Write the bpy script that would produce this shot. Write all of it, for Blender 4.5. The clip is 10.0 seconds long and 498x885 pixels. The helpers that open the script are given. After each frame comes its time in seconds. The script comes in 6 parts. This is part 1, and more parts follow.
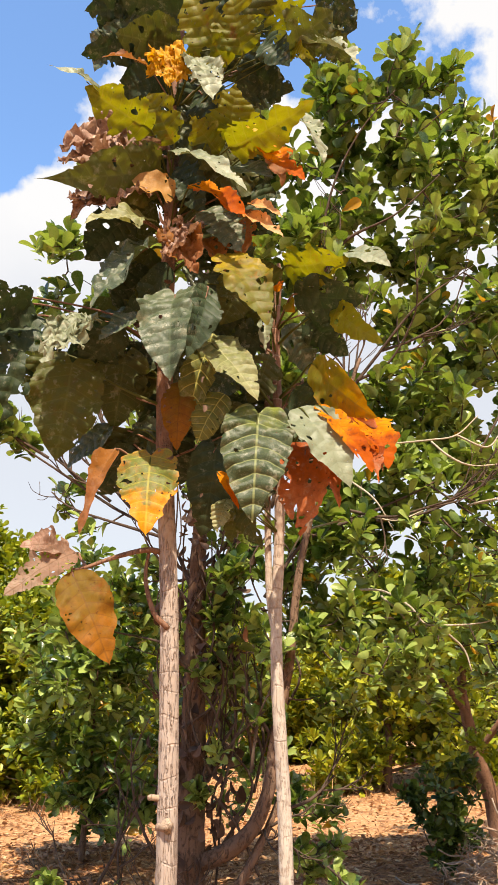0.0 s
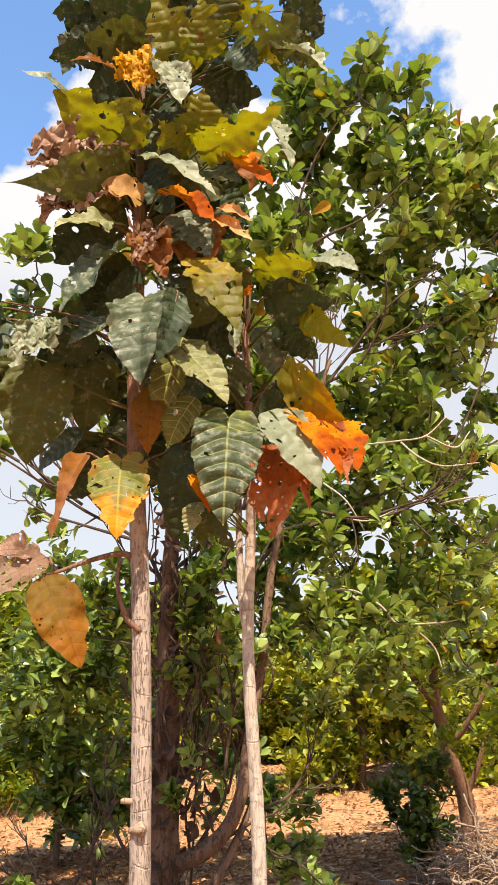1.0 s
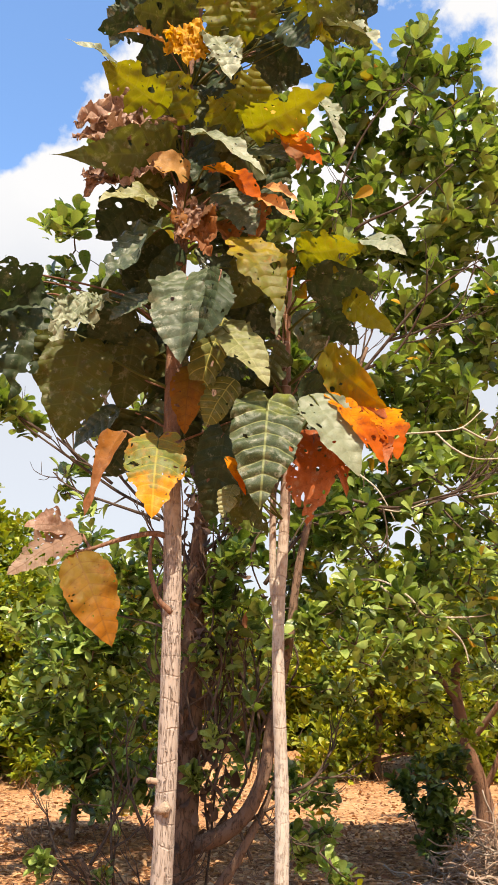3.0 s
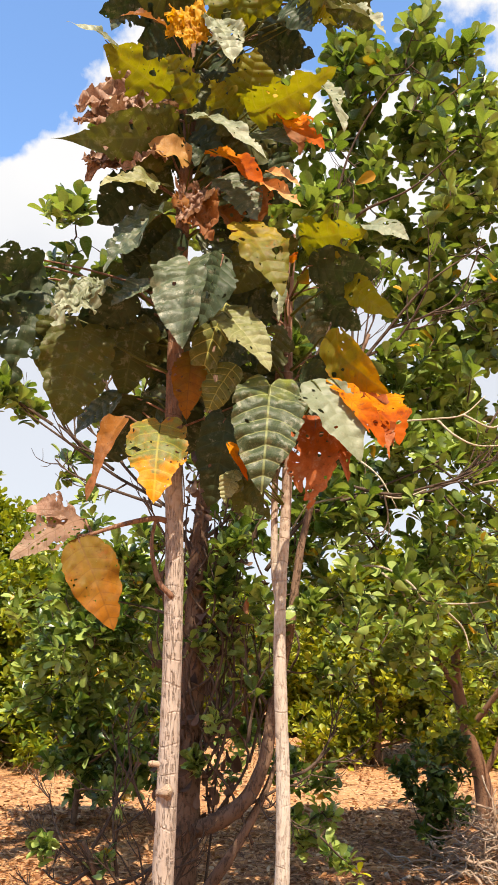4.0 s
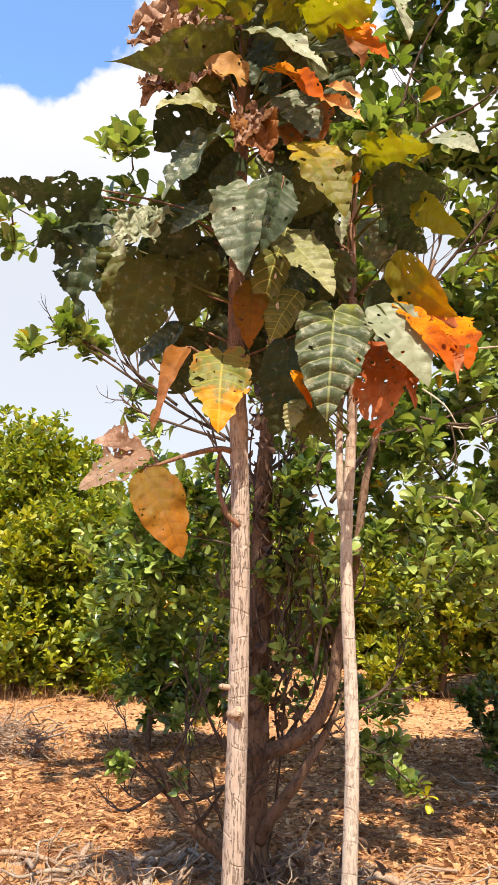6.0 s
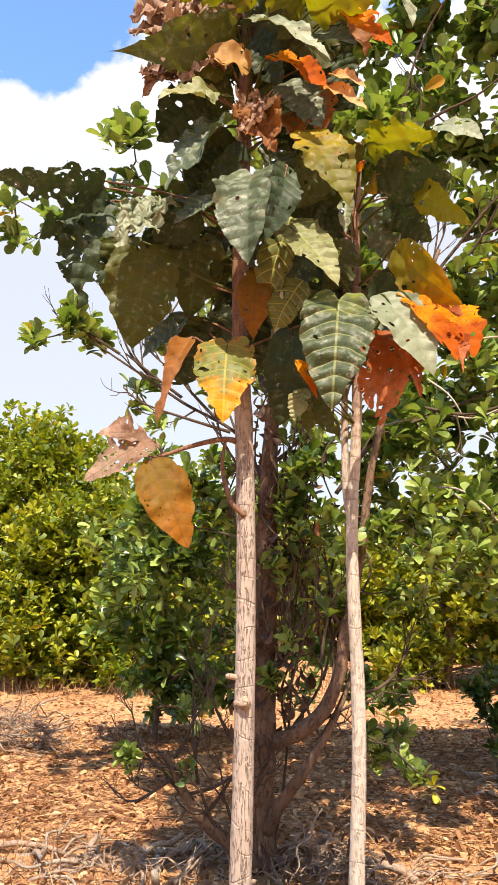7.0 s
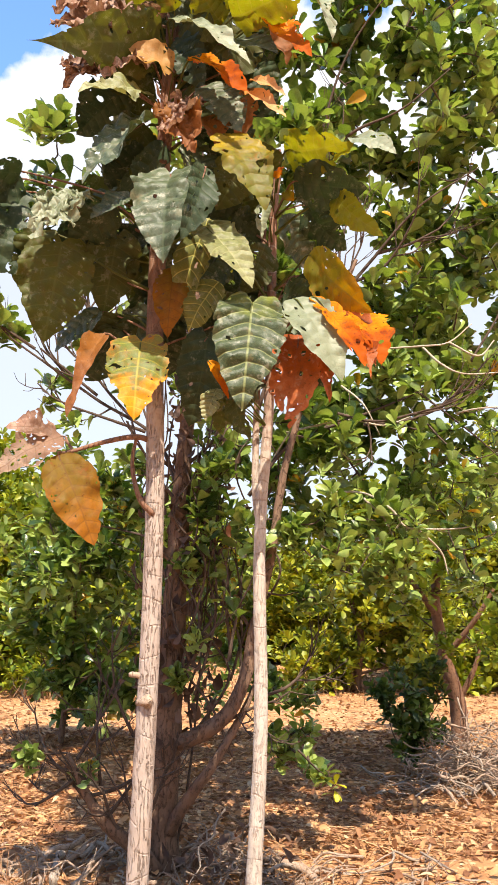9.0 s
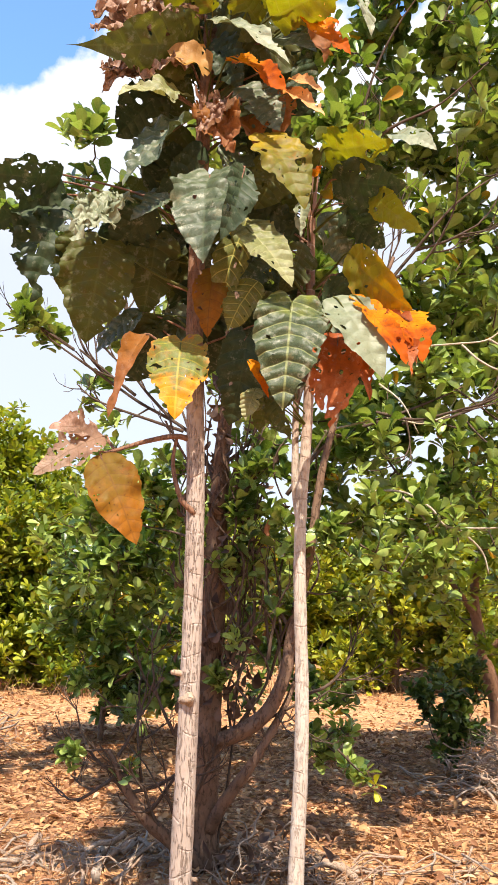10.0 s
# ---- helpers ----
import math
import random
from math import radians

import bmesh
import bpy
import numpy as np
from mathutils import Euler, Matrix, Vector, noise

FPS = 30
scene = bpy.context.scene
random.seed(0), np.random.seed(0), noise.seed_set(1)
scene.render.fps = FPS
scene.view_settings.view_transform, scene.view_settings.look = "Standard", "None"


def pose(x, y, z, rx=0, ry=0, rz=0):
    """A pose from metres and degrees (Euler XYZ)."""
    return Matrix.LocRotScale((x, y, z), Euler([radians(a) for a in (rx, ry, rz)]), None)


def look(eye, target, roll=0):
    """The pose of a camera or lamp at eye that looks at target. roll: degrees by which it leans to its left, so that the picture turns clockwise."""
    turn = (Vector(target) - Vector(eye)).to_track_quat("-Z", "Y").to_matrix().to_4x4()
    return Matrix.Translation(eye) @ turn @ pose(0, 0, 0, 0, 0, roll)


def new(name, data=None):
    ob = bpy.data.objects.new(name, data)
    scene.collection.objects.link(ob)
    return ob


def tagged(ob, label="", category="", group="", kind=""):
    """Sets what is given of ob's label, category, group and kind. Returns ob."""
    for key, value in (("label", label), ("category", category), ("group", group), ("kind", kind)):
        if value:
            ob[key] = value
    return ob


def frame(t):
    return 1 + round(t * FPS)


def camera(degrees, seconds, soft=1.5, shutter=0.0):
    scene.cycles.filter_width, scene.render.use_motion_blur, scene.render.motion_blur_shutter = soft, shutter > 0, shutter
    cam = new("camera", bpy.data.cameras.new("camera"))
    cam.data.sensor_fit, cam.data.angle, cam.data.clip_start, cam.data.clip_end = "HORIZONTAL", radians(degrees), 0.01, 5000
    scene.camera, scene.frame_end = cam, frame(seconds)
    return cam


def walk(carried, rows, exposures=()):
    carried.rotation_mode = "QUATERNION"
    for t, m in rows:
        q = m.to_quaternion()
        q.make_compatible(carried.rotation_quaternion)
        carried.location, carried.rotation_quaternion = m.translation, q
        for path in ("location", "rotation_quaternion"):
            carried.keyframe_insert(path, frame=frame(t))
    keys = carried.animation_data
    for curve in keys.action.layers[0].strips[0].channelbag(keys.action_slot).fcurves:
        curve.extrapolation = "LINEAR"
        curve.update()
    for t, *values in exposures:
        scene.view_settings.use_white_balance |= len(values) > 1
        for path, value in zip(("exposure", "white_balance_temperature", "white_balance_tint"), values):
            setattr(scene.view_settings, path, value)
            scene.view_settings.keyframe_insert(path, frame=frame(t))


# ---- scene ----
cam = camera(34.84, 10.0, 0.5)
walk(cam, [
    (0, look((0.052, -0.058, 1.557), (0.080, 1.856, 2.137), -0.95)),
    (0.5, look((0.052, -0.058, 1.559), (0.069, 1.856, 2.138), -1.55)),
    (1, look((0.063, -0.080, 1.562), (0.158, 1.832, 2.141), -1.95)),
    (1.5, look((0.049, -0.075, 1.563), (0.198, 1.834, 2.140), -1.36)),
    (2, look((0.040, -0.068, 1.563), (0.180, 1.842, 2.139), -0.90)),
    (2.5, look((0.012, -0.052, 1.562), (0.085, 1.865, 2.129), 0.03)),
    (2.7, look((0.009, -0.041, 1.563), (0.048, 1.879, 2.122), 0.67)),
    (4, look((0.005, -0.034, 1.548), (0.039, 1.896, 2.068), 0.84)),
    (4.5, look((-0.002, -0.036, 1.544), (0.004, 1.898, 2.053), 1.45)),
    (5, look((-0.038, -0.031, 1.528), (-0.116, 1.912, 1.997), 3.46)),
    (5.5, look((-0.005, -0.011, 1.522), (-0.098, 1.946, 1.928), 1.65)),
    (7, look((-0.008, 0.007, 1.502), (-0.138, 1.971, 1.856), 0.53)),
    (7.5, look((0.000, 0.000, 1.500), (-0.104, 1.965, 1.856), 1.31)),
    (8, look((0.032, -0.012, 1.489), (0.048, 1.955, 1.853), 1.03)),
    (8.5, look((0.039, -0.002, 1.477), (0.135, 1.961, 1.846), 1.05)),
    (9, look((0.034, -0.007, 1.481), (0.101, 1.958, 1.849), 1.18)),
    (9.5, look((0.027, -0.007, 1.482), (0.069, 1.959, 1.850), 0.98)),
    (10, look((0.010, -0.011, 1.479), (-0.008, 1.955, 1.843), 1.38)),
], [(0.0, 0.92, 7750, 10), (2.7, 0.92, 7750, 10), (5.5, 0.98, 7650, 10), (10.0, 1.14, 7100, 10)])

# ---- light ----
SUN_FROM = Vector((0.08, -0.62, 1.0)).normalized()
world = bpy.data.worlds.new("sky")
scene.world = world
world.use_nodes = True
wt = world.node_tree
wt.nodes.clear()


def wnode(kind, **values):
    n = wt.nodes.new(kind)
    for k, v in values.items():
        n.inputs[k].default_value = v
    return n


def wmath(op, a, b=None, clamp=False):
    n = wt.nodes.new("ShaderNodeMath")
    n.operation, n.use_clamp = op, clamp
    for i, v in enumerate((a, b)):
        if v is None:
            continue
        if isinstance(v, (int, float)):
            n.inputs[i].default_value = v
        else:
            wt.links.new(v, n.inputs[i])
    return n.outputs[0]


sky = wt.nodes.new("ShaderNodeTexSky")
sky.sky_type, sky.sun_disc = "NISHITA", False
sky.sun_elevation = math.asin(SUN_FROM.z)
sky.sun_rotation = math.atan2(SUN_FROM.x, SUN_FROM.y)
sky.air_density, sky.dust_density, sky.ozone_density = 1.0, 0.15, 2.0
coord = wt.nodes.new("ShaderNodeTexCoord")
split = wt.nodes.new("ShaderNodeSeparateXYZ")
wt.links.new(coord.outputs["Generated"], split.inputs[0])
puff = wnode("ShaderNodeTexNoise", Scale=4.6, Detail=10.0, Roughness=0.56, Distortion=0.0)
wt.links.new(coord.outputs["Generated"], puff.inputs["Vector"])
wisp = wnode("ShaderNodeTexNoise", Scale=2.6, Detail=6.0, Roughness=0.5)
wt.links.new(coord.outputs["Generated"], wisp.inputs["Vector"])
# Cumulus bank low in the sky that stands higher towards +x, thinning out upwards.
rise = wmath("MULTIPLY", wmath("ADD", split.outputs[0], 0.26), 0.26)
low = wmath("SUBTRACT", wmath("ADD", 0.585, rise), split.outputs[2])
body = wmath("ADD", wmath("MULTIPLY", wmath("SUBTRACT", puff.outputs["Fac"], 0.5), 2.1), wmath("MULTIPLY", low, 3.4))
body = wmath("ADD", body, wmath("MULTIPLY", wmath("SUBTRACT", wisp.outputs["Fac"], 0.5), 1.2))
# a thinner, bluer stretch near the horizon
body = wmath("SUBTRACT", body, wmath("MULTIPLY", wmath("MULTIPLY", wmath("MULTIPLY", wmath("SUBTRACT", 0.40, split.outputs[2]), 5.0, True), wmath("SUBTRACT", 0.25, wmath("MULTIPLY", split.outputs[0], 4.0)), True), 0.8))
cover = wmath("SMOOTH_MIN", wmath("MULTIPLY", wmath("ADD", body, 0.03), 9.0, True), 1.0)
cover = wmath("MAXIMUM", cover, wmath("MULTIPLY", wmath("SUBTRACT", 0.52, split.outputs[2]), 2.2, True))
mixer = wt.nodes.new("ShaderNodeMix")
mixer.data_type = "RGBA"
scaled = wt.nodes.new("ShaderNodeMix")
scaled.data_type, scaled.blend_type = "RGBA", "MULTIPLY"
scaled.inputs[0].default_value = 1.0
scaled.inputs[7].default_value = (0.150, 0.195, 0.240, 1)
wt.links.new(sky.outputs[0], scaled.inputs[6])
wt.links.new(cover, mixer.inputs[0])
wt.links.new(scaled.outputs[2], mixer.inputs[6])
shade = wt.nodes.new("ShaderNodeMix")
shade.data_type = "RGBA"
shade.inputs[6].default_value, shade.inputs[7].default_value = (0.45, 0.50, 0.60, 1), (0.60, 0.64, 0.71, 1)
wt.links.new(wmath("ADD", wmath("MULTIPLY", wmath("SUBTRACT", wisp.outputs["Fac"], 0.5), 2.4), wmath("MULTIPLY", wmath("SUBTRACT", split.outputs[2], 0.40), 7.0), True), shade.inputs[0])
wt.links.new(shade.outputs[2], mixer.inputs[7])
back = wnode("ShaderNodeBackground", Strength=0.86)
wt.links.new(mixer.outputs[2], back.inputs[0])
wout = wt.nodes.new("ShaderNodeOutputWorld")
wt.links.new(back.outputs[0], wout.inputs[0])

sun = new("sun", bpy.data.lights.new("sun", "SUN"))
sun.data.energy, sun.data.angle, sun.data.color = 5.0, radians(0.53), (1.0, 0.93, 0.82)
sun.matrix_world = look(SUN_FROM * 40, (0, 0, 0))


# ---- materials ----
class Nodes:
    def __init__(self, name):
        self.mat = bpy.data.materials.new(name)
        self.mat.use_nodes = True
        self.t = self.mat.node_tree
        self.bsdf = self.t.nodes["Principled BSDF"]
        self.out = self.t.nodes["Material Output"]

    def add(self, kind, links=(), **values):
        n = self.t.nodes.new(kind)
        for k, v in values.items():
            n.inputs[k].default_value = v
        for k, v in dict(links).items():
            self.t.links.new(v, n.inputs[k])
        return n

    def link(self, a, b):
        self.t.links.new(a, b)

    def math(self, op, a, b=0.0, clamp=False):
        n = self.t.nodes.new("ShaderNodeMath")
        n.operation, n.use_clamp = op, clamp
        for i, v in enumerate((a, b)):
            if isinstance(v, (int, float)):
                n.inputs[i].default_value = v
            else:
                self.link(v, n.inputs[i])
        return n.outputs[0]

    def mix(self, fac, a, b, blend="MIX"):
        n = self.t.nodes.new("ShaderNodeMix")
        n.data_type, n.blend_type = "RGBA", blend
        for i, v in ((0, fac), (6, a), (7, b)):
            if isinstance(v, tuple):
                n.inputs[i].default_value = (*v, 1)
            elif isinstance(v, (int, float)):
                n.inputs[i].default_value = v
            else:
                self.link(v, n.inputs[i])
        return n.outputs[2]

    def noise(self, vec, scale, detail=4.0, rough=0.55):
        n = self.add("ShaderNodeTexNoise", Scale=scale, Detail=detail, Roughness=rough)
        self.link(vec, n.inputs["Vector"])
        return n.outputs["Fac"]

    def step(self, v, lo, hi):
        n = self.t.nodes.new("ShaderNodeMapRange")
        n.interpolation_type = "SMOOTHSTEP"
        n.inputs[1].default_value, n.inputs[2].default_value = lo, hi
        self.link(v, n.inputs[0])
        return n.outputs[0]

    def bump(self, height, strength, distance):
        n = self.add("ShaderNodeBump", Strength=strength, Distance=distance)
        self.link(height, n.inputs["Height"])
        self.link(n.outputs[0], self.bsdf.inputs["Normal"])
        return n.outputs[0]

    def translucent(self, color, share):
        """Lets part of the light through, as a leaf does."""
        tr = self.add("ShaderNodeBsdfTranslucent")
        self.link(color, tr.inputs[0])
        mx = self.t.nodes.new("ShaderNodeMixShader")
        mx.inputs[0].default_value = share
        self.link(self.bsdf.outputs[0], mx.inputs[1])
        self.link(tr.outputs[0], mx.inputs[2])
        self.link(mx.outputs[0], self.out.inputs[0])


def scaled_coords(n, sx, sy, sz):
    c = n.add("ShaderNodeTexCoord")
    m = n.add("ShaderNodeMapping")
    m.inputs["Scale"].default_value = (sx, sy, sz)
    n.link(c.outputs["Object"], m.inputs["Vector"])
    return m.outputs[0]


def leaf_material(name, near, far, edge, vein, spot, through_color, share=0.3, rough=0.5, spots=0.5, edging=0.5, gloss=0.3, mottle=38.0, relief=0.5, turn=(0.2, 0.8), scuffs=0.35, stains=0.42, ribs=0.45):
    """A big leaf: colour from stalk (near) to tip (far), a withered edge, pale ribs, blotches and insect spots."""
    n = Nodes(name)
    uv = n.add("ShaderNodeUVMap")
    sep = n.add("ShaderNodeSeparateXYZ")
    n.link(uv.outputs[0], sep.inputs[0])
    u, v = sep.outputs[1], n.math("ABSOLUTE", n.math("SUBTRACT", sep.outputs[0], 0.5))
    obj = scaled_coords(n, 1, 1, 1)
    blotch, fine, mid = n.noise(obj, 14, 5, 0.6), n.noise(obj, 120, 3, 0.6), n.noise(obj, mottle, 4, 0.6)
    along = n.step(n.math("ADD", u, n.math("MULTIPLY", n.math("SUBTRACT", blotch, 0.5), 1.1)), *turn)
    col = n.mix(along, near, far)
    dull = n.math("MULTIPLY", n.step(n.math("ADD", n.math("MULTIPLY", mid, 0.6), n.math("MULTIPLY", blotch, 0.4)), 0.44, 0.62), 0.8)
    col = n.mix(dull, col, n.mix(0.5, col, spot))
    col = n.mix(n.math("MULTIPLY", n.step(n.math("ADD", n.math("MULTIPLY", v, 1.7), n.math("MULTIPLY", n.math("SUBTRACT", blotch, 0.5), 1.4)), 0.62, 0.95), edging), col, edge)
    vor = n.add("ShaderNodeTexVoronoi", Scale=55.0)
    n.link(obj, vor.inputs["Vector"])
    dots = n.math("MULTIPLY", n.math("LESS_THAN", vor.outputs["Distance"], 0.16), n.math("GREATER_THAN", mid, 0.53))
    col = n.mix(n.math("MULTIPLY", dots, spots), col, spot)
    # fine net between the ribs, and dead patches with their own outline
    net = n.add("ShaderNodeTexVoronoi", Scale=170.0)
    net.feature = "DISTANCE_TO_EDGE"
    n.link(obj, net.inputs["Vector"])
    col = n.mix(n.math("MULTIPLY", n.math("SUBTRACT", 1.0, n.step(net.outputs["Distance"], 0.02, 0.14)), 0.30), col, n.mix(0.5, col, vein))
    col = n.mix(n.math("MULTIPLY", n.step(fine, 0.52, 0.70), 0.26), col, n.mix(0.6, col, spot))
    col = n.mix(n.math("MULTIPLY", n.step(fine, 0.47, 0.30), 0.40), col, n.mix(0.5, col, (0.02, 0.02, 0.01)))
    dead = n.step(n.math("ADD", n.math("MULTIPLY", blotch, 0.72), n.math("MULTIPLY", mid, 0.28)), 0.585, 0.615)
    col = n.mix(n.math("MULTIPLY", dead, spots), col, n.mix(0.45, edge, spot))
    # pale scuffs and dark stains, also painted in for dapples of sun and shade
    scuff = n.noise(scaled_coords(n, 26, 26, 26), 1.0, 6, 0.72)
    col = n.mix(n.math("MULTIPLY", n.step(scuff, 0.54, 0.66), scuffs), col, n.mix(0.55, col, (0.55, 0.52, 0.40)))
    col = n.mix(n.math("MULTIPLY", n.step(scuff, 0.46, 0.33), stains), col, n.mix(0.72, col, (0.05, 0.032, 0.014)))
    # side ribs run forward from the midrib
    run = n.math("SUBTRACT", n.math("SUBTRACT", n.math("MULTIPLY", u, 8.0), n.math("MULTIPLY", v, 1.8)), n.math("MULTIPLY", n.math("MULTIPLY", v, v), 2.6))
    saw = n.math("ABSOLUTE", n.math("SUBTRACT", n.math("FRACT", run), 0.5))
    rib = n.math("MAXIMUM", n.math("MULTIPLY", n.step(saw, 0.43, 0.485), n.step(v, 0.50, 0.25)), n.math("SUBTRACT", 1.0, n.step(v, 0.006, 0.020)))
    col = n.mix(n.math("MULTIPLY", rib, ribs), col, vein)
    n.link(col, n.bsdf.inputs["Base Color"])
    n.link(n.math("ADD", rough - 0.12, n.math("MULTIPLY", blotch, 0.3)), n.bsdf.inputs["Roughness"])
    n.bsdf.inputs["Specular IOR Level"].default_value = gloss
    puff = n.math("SUBTRACT", 0.25, n.math("MULTIPLY", saw, saw))
    h = n.math("ADD", n.math("MULTIPLY", puff, 3.0), n.math("ADD", n.math("MULTIPLY", fine, 0.25), n.math("MULTIPLY", mid, 0.22)))
    flat = ("amber", "orange", "rust", "turning", "dry", "tan")
    n.bump(h, 0.15 if any(w in name for w in flat) else relief, 0.009)
    n.translucent(n.mix(n.math("MULTIPLY", rib, 0.4), n.mix(0.35, through_color, col), vein), share)
    return n.mat


WITHER = (0.22, 0.13, 0.04)
LEAF = {}
LEAF["grey"] = leaf_material("leaf_grey_green", (0.050, 0.070, 0.030), (0.034, 0.052, 0.024), WITHER, (0.10, 0.12, 0.06), (0.19, 0.21, 0.14), (0.12, 0.14, 0.015), 0.12, 0.48, 0.3, 0.3, 0.30, 22.0, 0.5, (0.2, 0.8), 0.6, 0.7, 0.4)
LEAF["heart"] = leaf_material("leaf_green_ribbed", (0.17, 0.19, 0.022), (0.028, 0.046, 0.018), WITHER, (0.24, 0.26, 0.10), (0.085, 0.10, 0.050), (0.12, 0.14, 0.012), 0.12, 0.45, 0.4, 0.15, 0.32, 38.0, 0.9, (-0.28, 0.22), 0.5, 0.6, 0.7)
LEAF["olive"] = leaf_material("leaf_olive", (0.070, 0.082, 0.018), (0.056, 0.066, 0.017), (0.12, 0.08, 0.025), (0.13, 0.135, 0.035), (0.075, 0.06, 0.025), (0.20, 0.20, 0.014), 0.32, 0.55, 0.5, 0.4, 0.22)
LEAF["yellowgreen"] = leaf_material("leaf_yellow_green", (0.090, 0.125, 0.010), (0.185, 0.175, 0.012), (0.24, 0.11, 0.02), (0.25, 0.225, 0.03), (0.085, 0.045, 0.012), (0.44, 0.39, 0.006), 0.40, 0.5, 0.9, 0.5, 0.2, 30.0, 0.5, (0.1, 0.7), 0.1, 0.8, 0.5)
# dark and olivedark carry the crown's own shade in the leaf colour
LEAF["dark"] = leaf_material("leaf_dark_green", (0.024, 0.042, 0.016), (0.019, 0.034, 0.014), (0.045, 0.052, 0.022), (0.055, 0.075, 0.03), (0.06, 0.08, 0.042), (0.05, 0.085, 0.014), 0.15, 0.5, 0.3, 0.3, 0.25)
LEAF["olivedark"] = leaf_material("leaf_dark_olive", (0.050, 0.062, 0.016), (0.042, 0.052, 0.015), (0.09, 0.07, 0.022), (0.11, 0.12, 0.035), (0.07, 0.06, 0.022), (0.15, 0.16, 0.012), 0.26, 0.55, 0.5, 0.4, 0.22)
LEAF["stripe"] = leaf_material("leaf_yellow_ribbed", (0.085, 0.10, 0.022), (0.13, 0.13, 0.028), (0.20, 0.14, 0.03), (0.36, 0.33, 0.09), (0.07, 0.07, 0.022), (0.26, 0.25, 0.015), 0.2, 0.5, 0.5, 0.3, 0.25, 38.0, 0.5, (0.2, 0.8), 0.3, 0.5, 0.85)
LEAF["greypale"] = leaf_material("leaf_pale_grey_green", (0.165, 0.19, 0.115), (0.215, 0.235, 0.15), (0.30, 0.24, 0.12), (0.22, 0.24, 0.15), (0.14, 0.155, 0.09), (0.22, 0.23, 0.04), 0.15, 0.5, 0.3, 0.25, 0.35, 38.0, 0.25, (0.2, 0.8), 0.3, 0.3, 0.25)
LEAF["pale"] = leaf_material("leaf_pale_dusty", (0.15, 0.175, 0.095), (0.24, 0.255, 0.165), (0.34, 0.25, 0.12), (0.26, 0.28, 0.16), (0.12, 0.14, 0.085), (0.22, 0.23, 0.04), 0.15, 0.5, 0.4, 0.3, 0.4, 38.0, 0.5, (0.2, 0.8), 0.5, 0.6, 0.35)
LEAF["yellowpale"] = leaf_material("leaf_pale_yellow", (0.15, 0.165, 0.055), (0.25, 0.25, 0.115), (0.34, 0.22, 0.06), (0.32, 0.31, 0.15), (0.12, 0.13, 0.05), (0.30, 0.29, 0.03), 0.2, 0.5, 0.4, 0.3, 0.3, 38.0, 0.5, (0.2, 0.8), 0.4, 0.55, 0.6)
LEAF["yellowing"] = leaf_material("leaf_turning_yellow", (0.085, 0.14, 0.035), (0.70, 0.24, 0.006), (0.50, 0.13, 0.01), (0.50, 0.40, 0.05), (0.34, 0.12, 0.015), (0.80, 0.38, 0.004), 0.28, 0.5, 0.5, 0.5, 0.2, 38.0, 0.5, (0.42, 0.66), 0.15)
LEAF["yellowing2"] = leaf_material("leaf_yellow", (0.32, 0.22, 0.005), (0.115, 0.12, 0.012), (0.32, 0.15, 0.01), (0.20, 0.165, 0.025), (0.16, 0.07, 0.02), (0.46, 0.35, 0.005), 0.30, 0.5, 0.6, 0.3, 0.22, 38.0, 0.5, (0.1, 0.6), 0.05, 0.6, 0.35)
LEAF["yellowing3"] = leaf_material("leaf_olive_to_orange", (0.10, 0.115, 0.012), (0.46, 0.20, 0.006), (0.50, 0.17, 0.006), (0.26, 0.18, 0.03), (0.14, 0.08, 0.015), (0.50, 0.30, 0.004), 0.36, 0.5, 0.5, 0.3, 0.2, 38.0, 0.5, (0.35, 0.8), 0.08, 0.55, 0.4)
LEAF["yelloworange"] = leaf_material("leaf_yellow_orange", (0.44, 0.32, 0.008), (0.72, 0.22, 0.005), (0.45, 0.12, 0.01), (0.60, 0.36, 0.02), (0.34, 0.09, 0.01), (0.85, 0.34, 0.004), 0.4, 0.5, 0.5, 0.5, 0.2)
LEAF["orange"] = leaf_material("leaf_orange", (0.64, 0.22, 0.004), (0.40, 0.075, 0.004), (0.24, 0.045, 0.012), (0.40, 0.09, 0.004), (0.15, 0.022, 0.005), (0.78, 0.22, 0.001), 0.28, 0.7, 0.95, 0.85, 0.1, 30.0, 0.6, (0.3, 0.7), 0.05, 0.85, 0.5)
LEAF["rust"] = leaf_material("leaf_rust", (0.30, 0.065, 0.012), (0.44, 0.145, 0.06), (0.58, 0.30, 0.18), (0.30, 0.08, 0.03), (0.10, 0.03, 0.014), (0.56, 0.14, 0.012), 0.26, 0.6, 0.9, 0.7, 0.15, 38.0, 0.5, (0.35, 0.75), 0.3, 0.8, 0.4)
LEAF["amber"] = leaf_material("leaf_amber", (0.16, 0.10, 0.012), (0.29, 0.105, 0.010), (0.30, 0.11, 0.02), (0.15, 0.06, 0.012), (0.07, 0.026, 0.008), (0.46, 0.19, 0.004), 0.32, 0.6, 0.95, 0.3, 0.15, 38.0, 0.5, (0.2, 0.8), 0.06)
LEAF["withered"] = leaf_material("leaf_dry_withered", (0.27, 0.105, 0.022), (0.30, 0.12, 0.055), (0.40, 0.20, 0.11), (0.26, 0.11, 0.03), (0.10, 0.04, 0.016), (0.46, 0.17, 0.025), 0.3, 0.6, 0.9, 0.6, 0.15, 38.0, 0.5, (0.2, 0.8), 0.2, 0.7, 0.4)
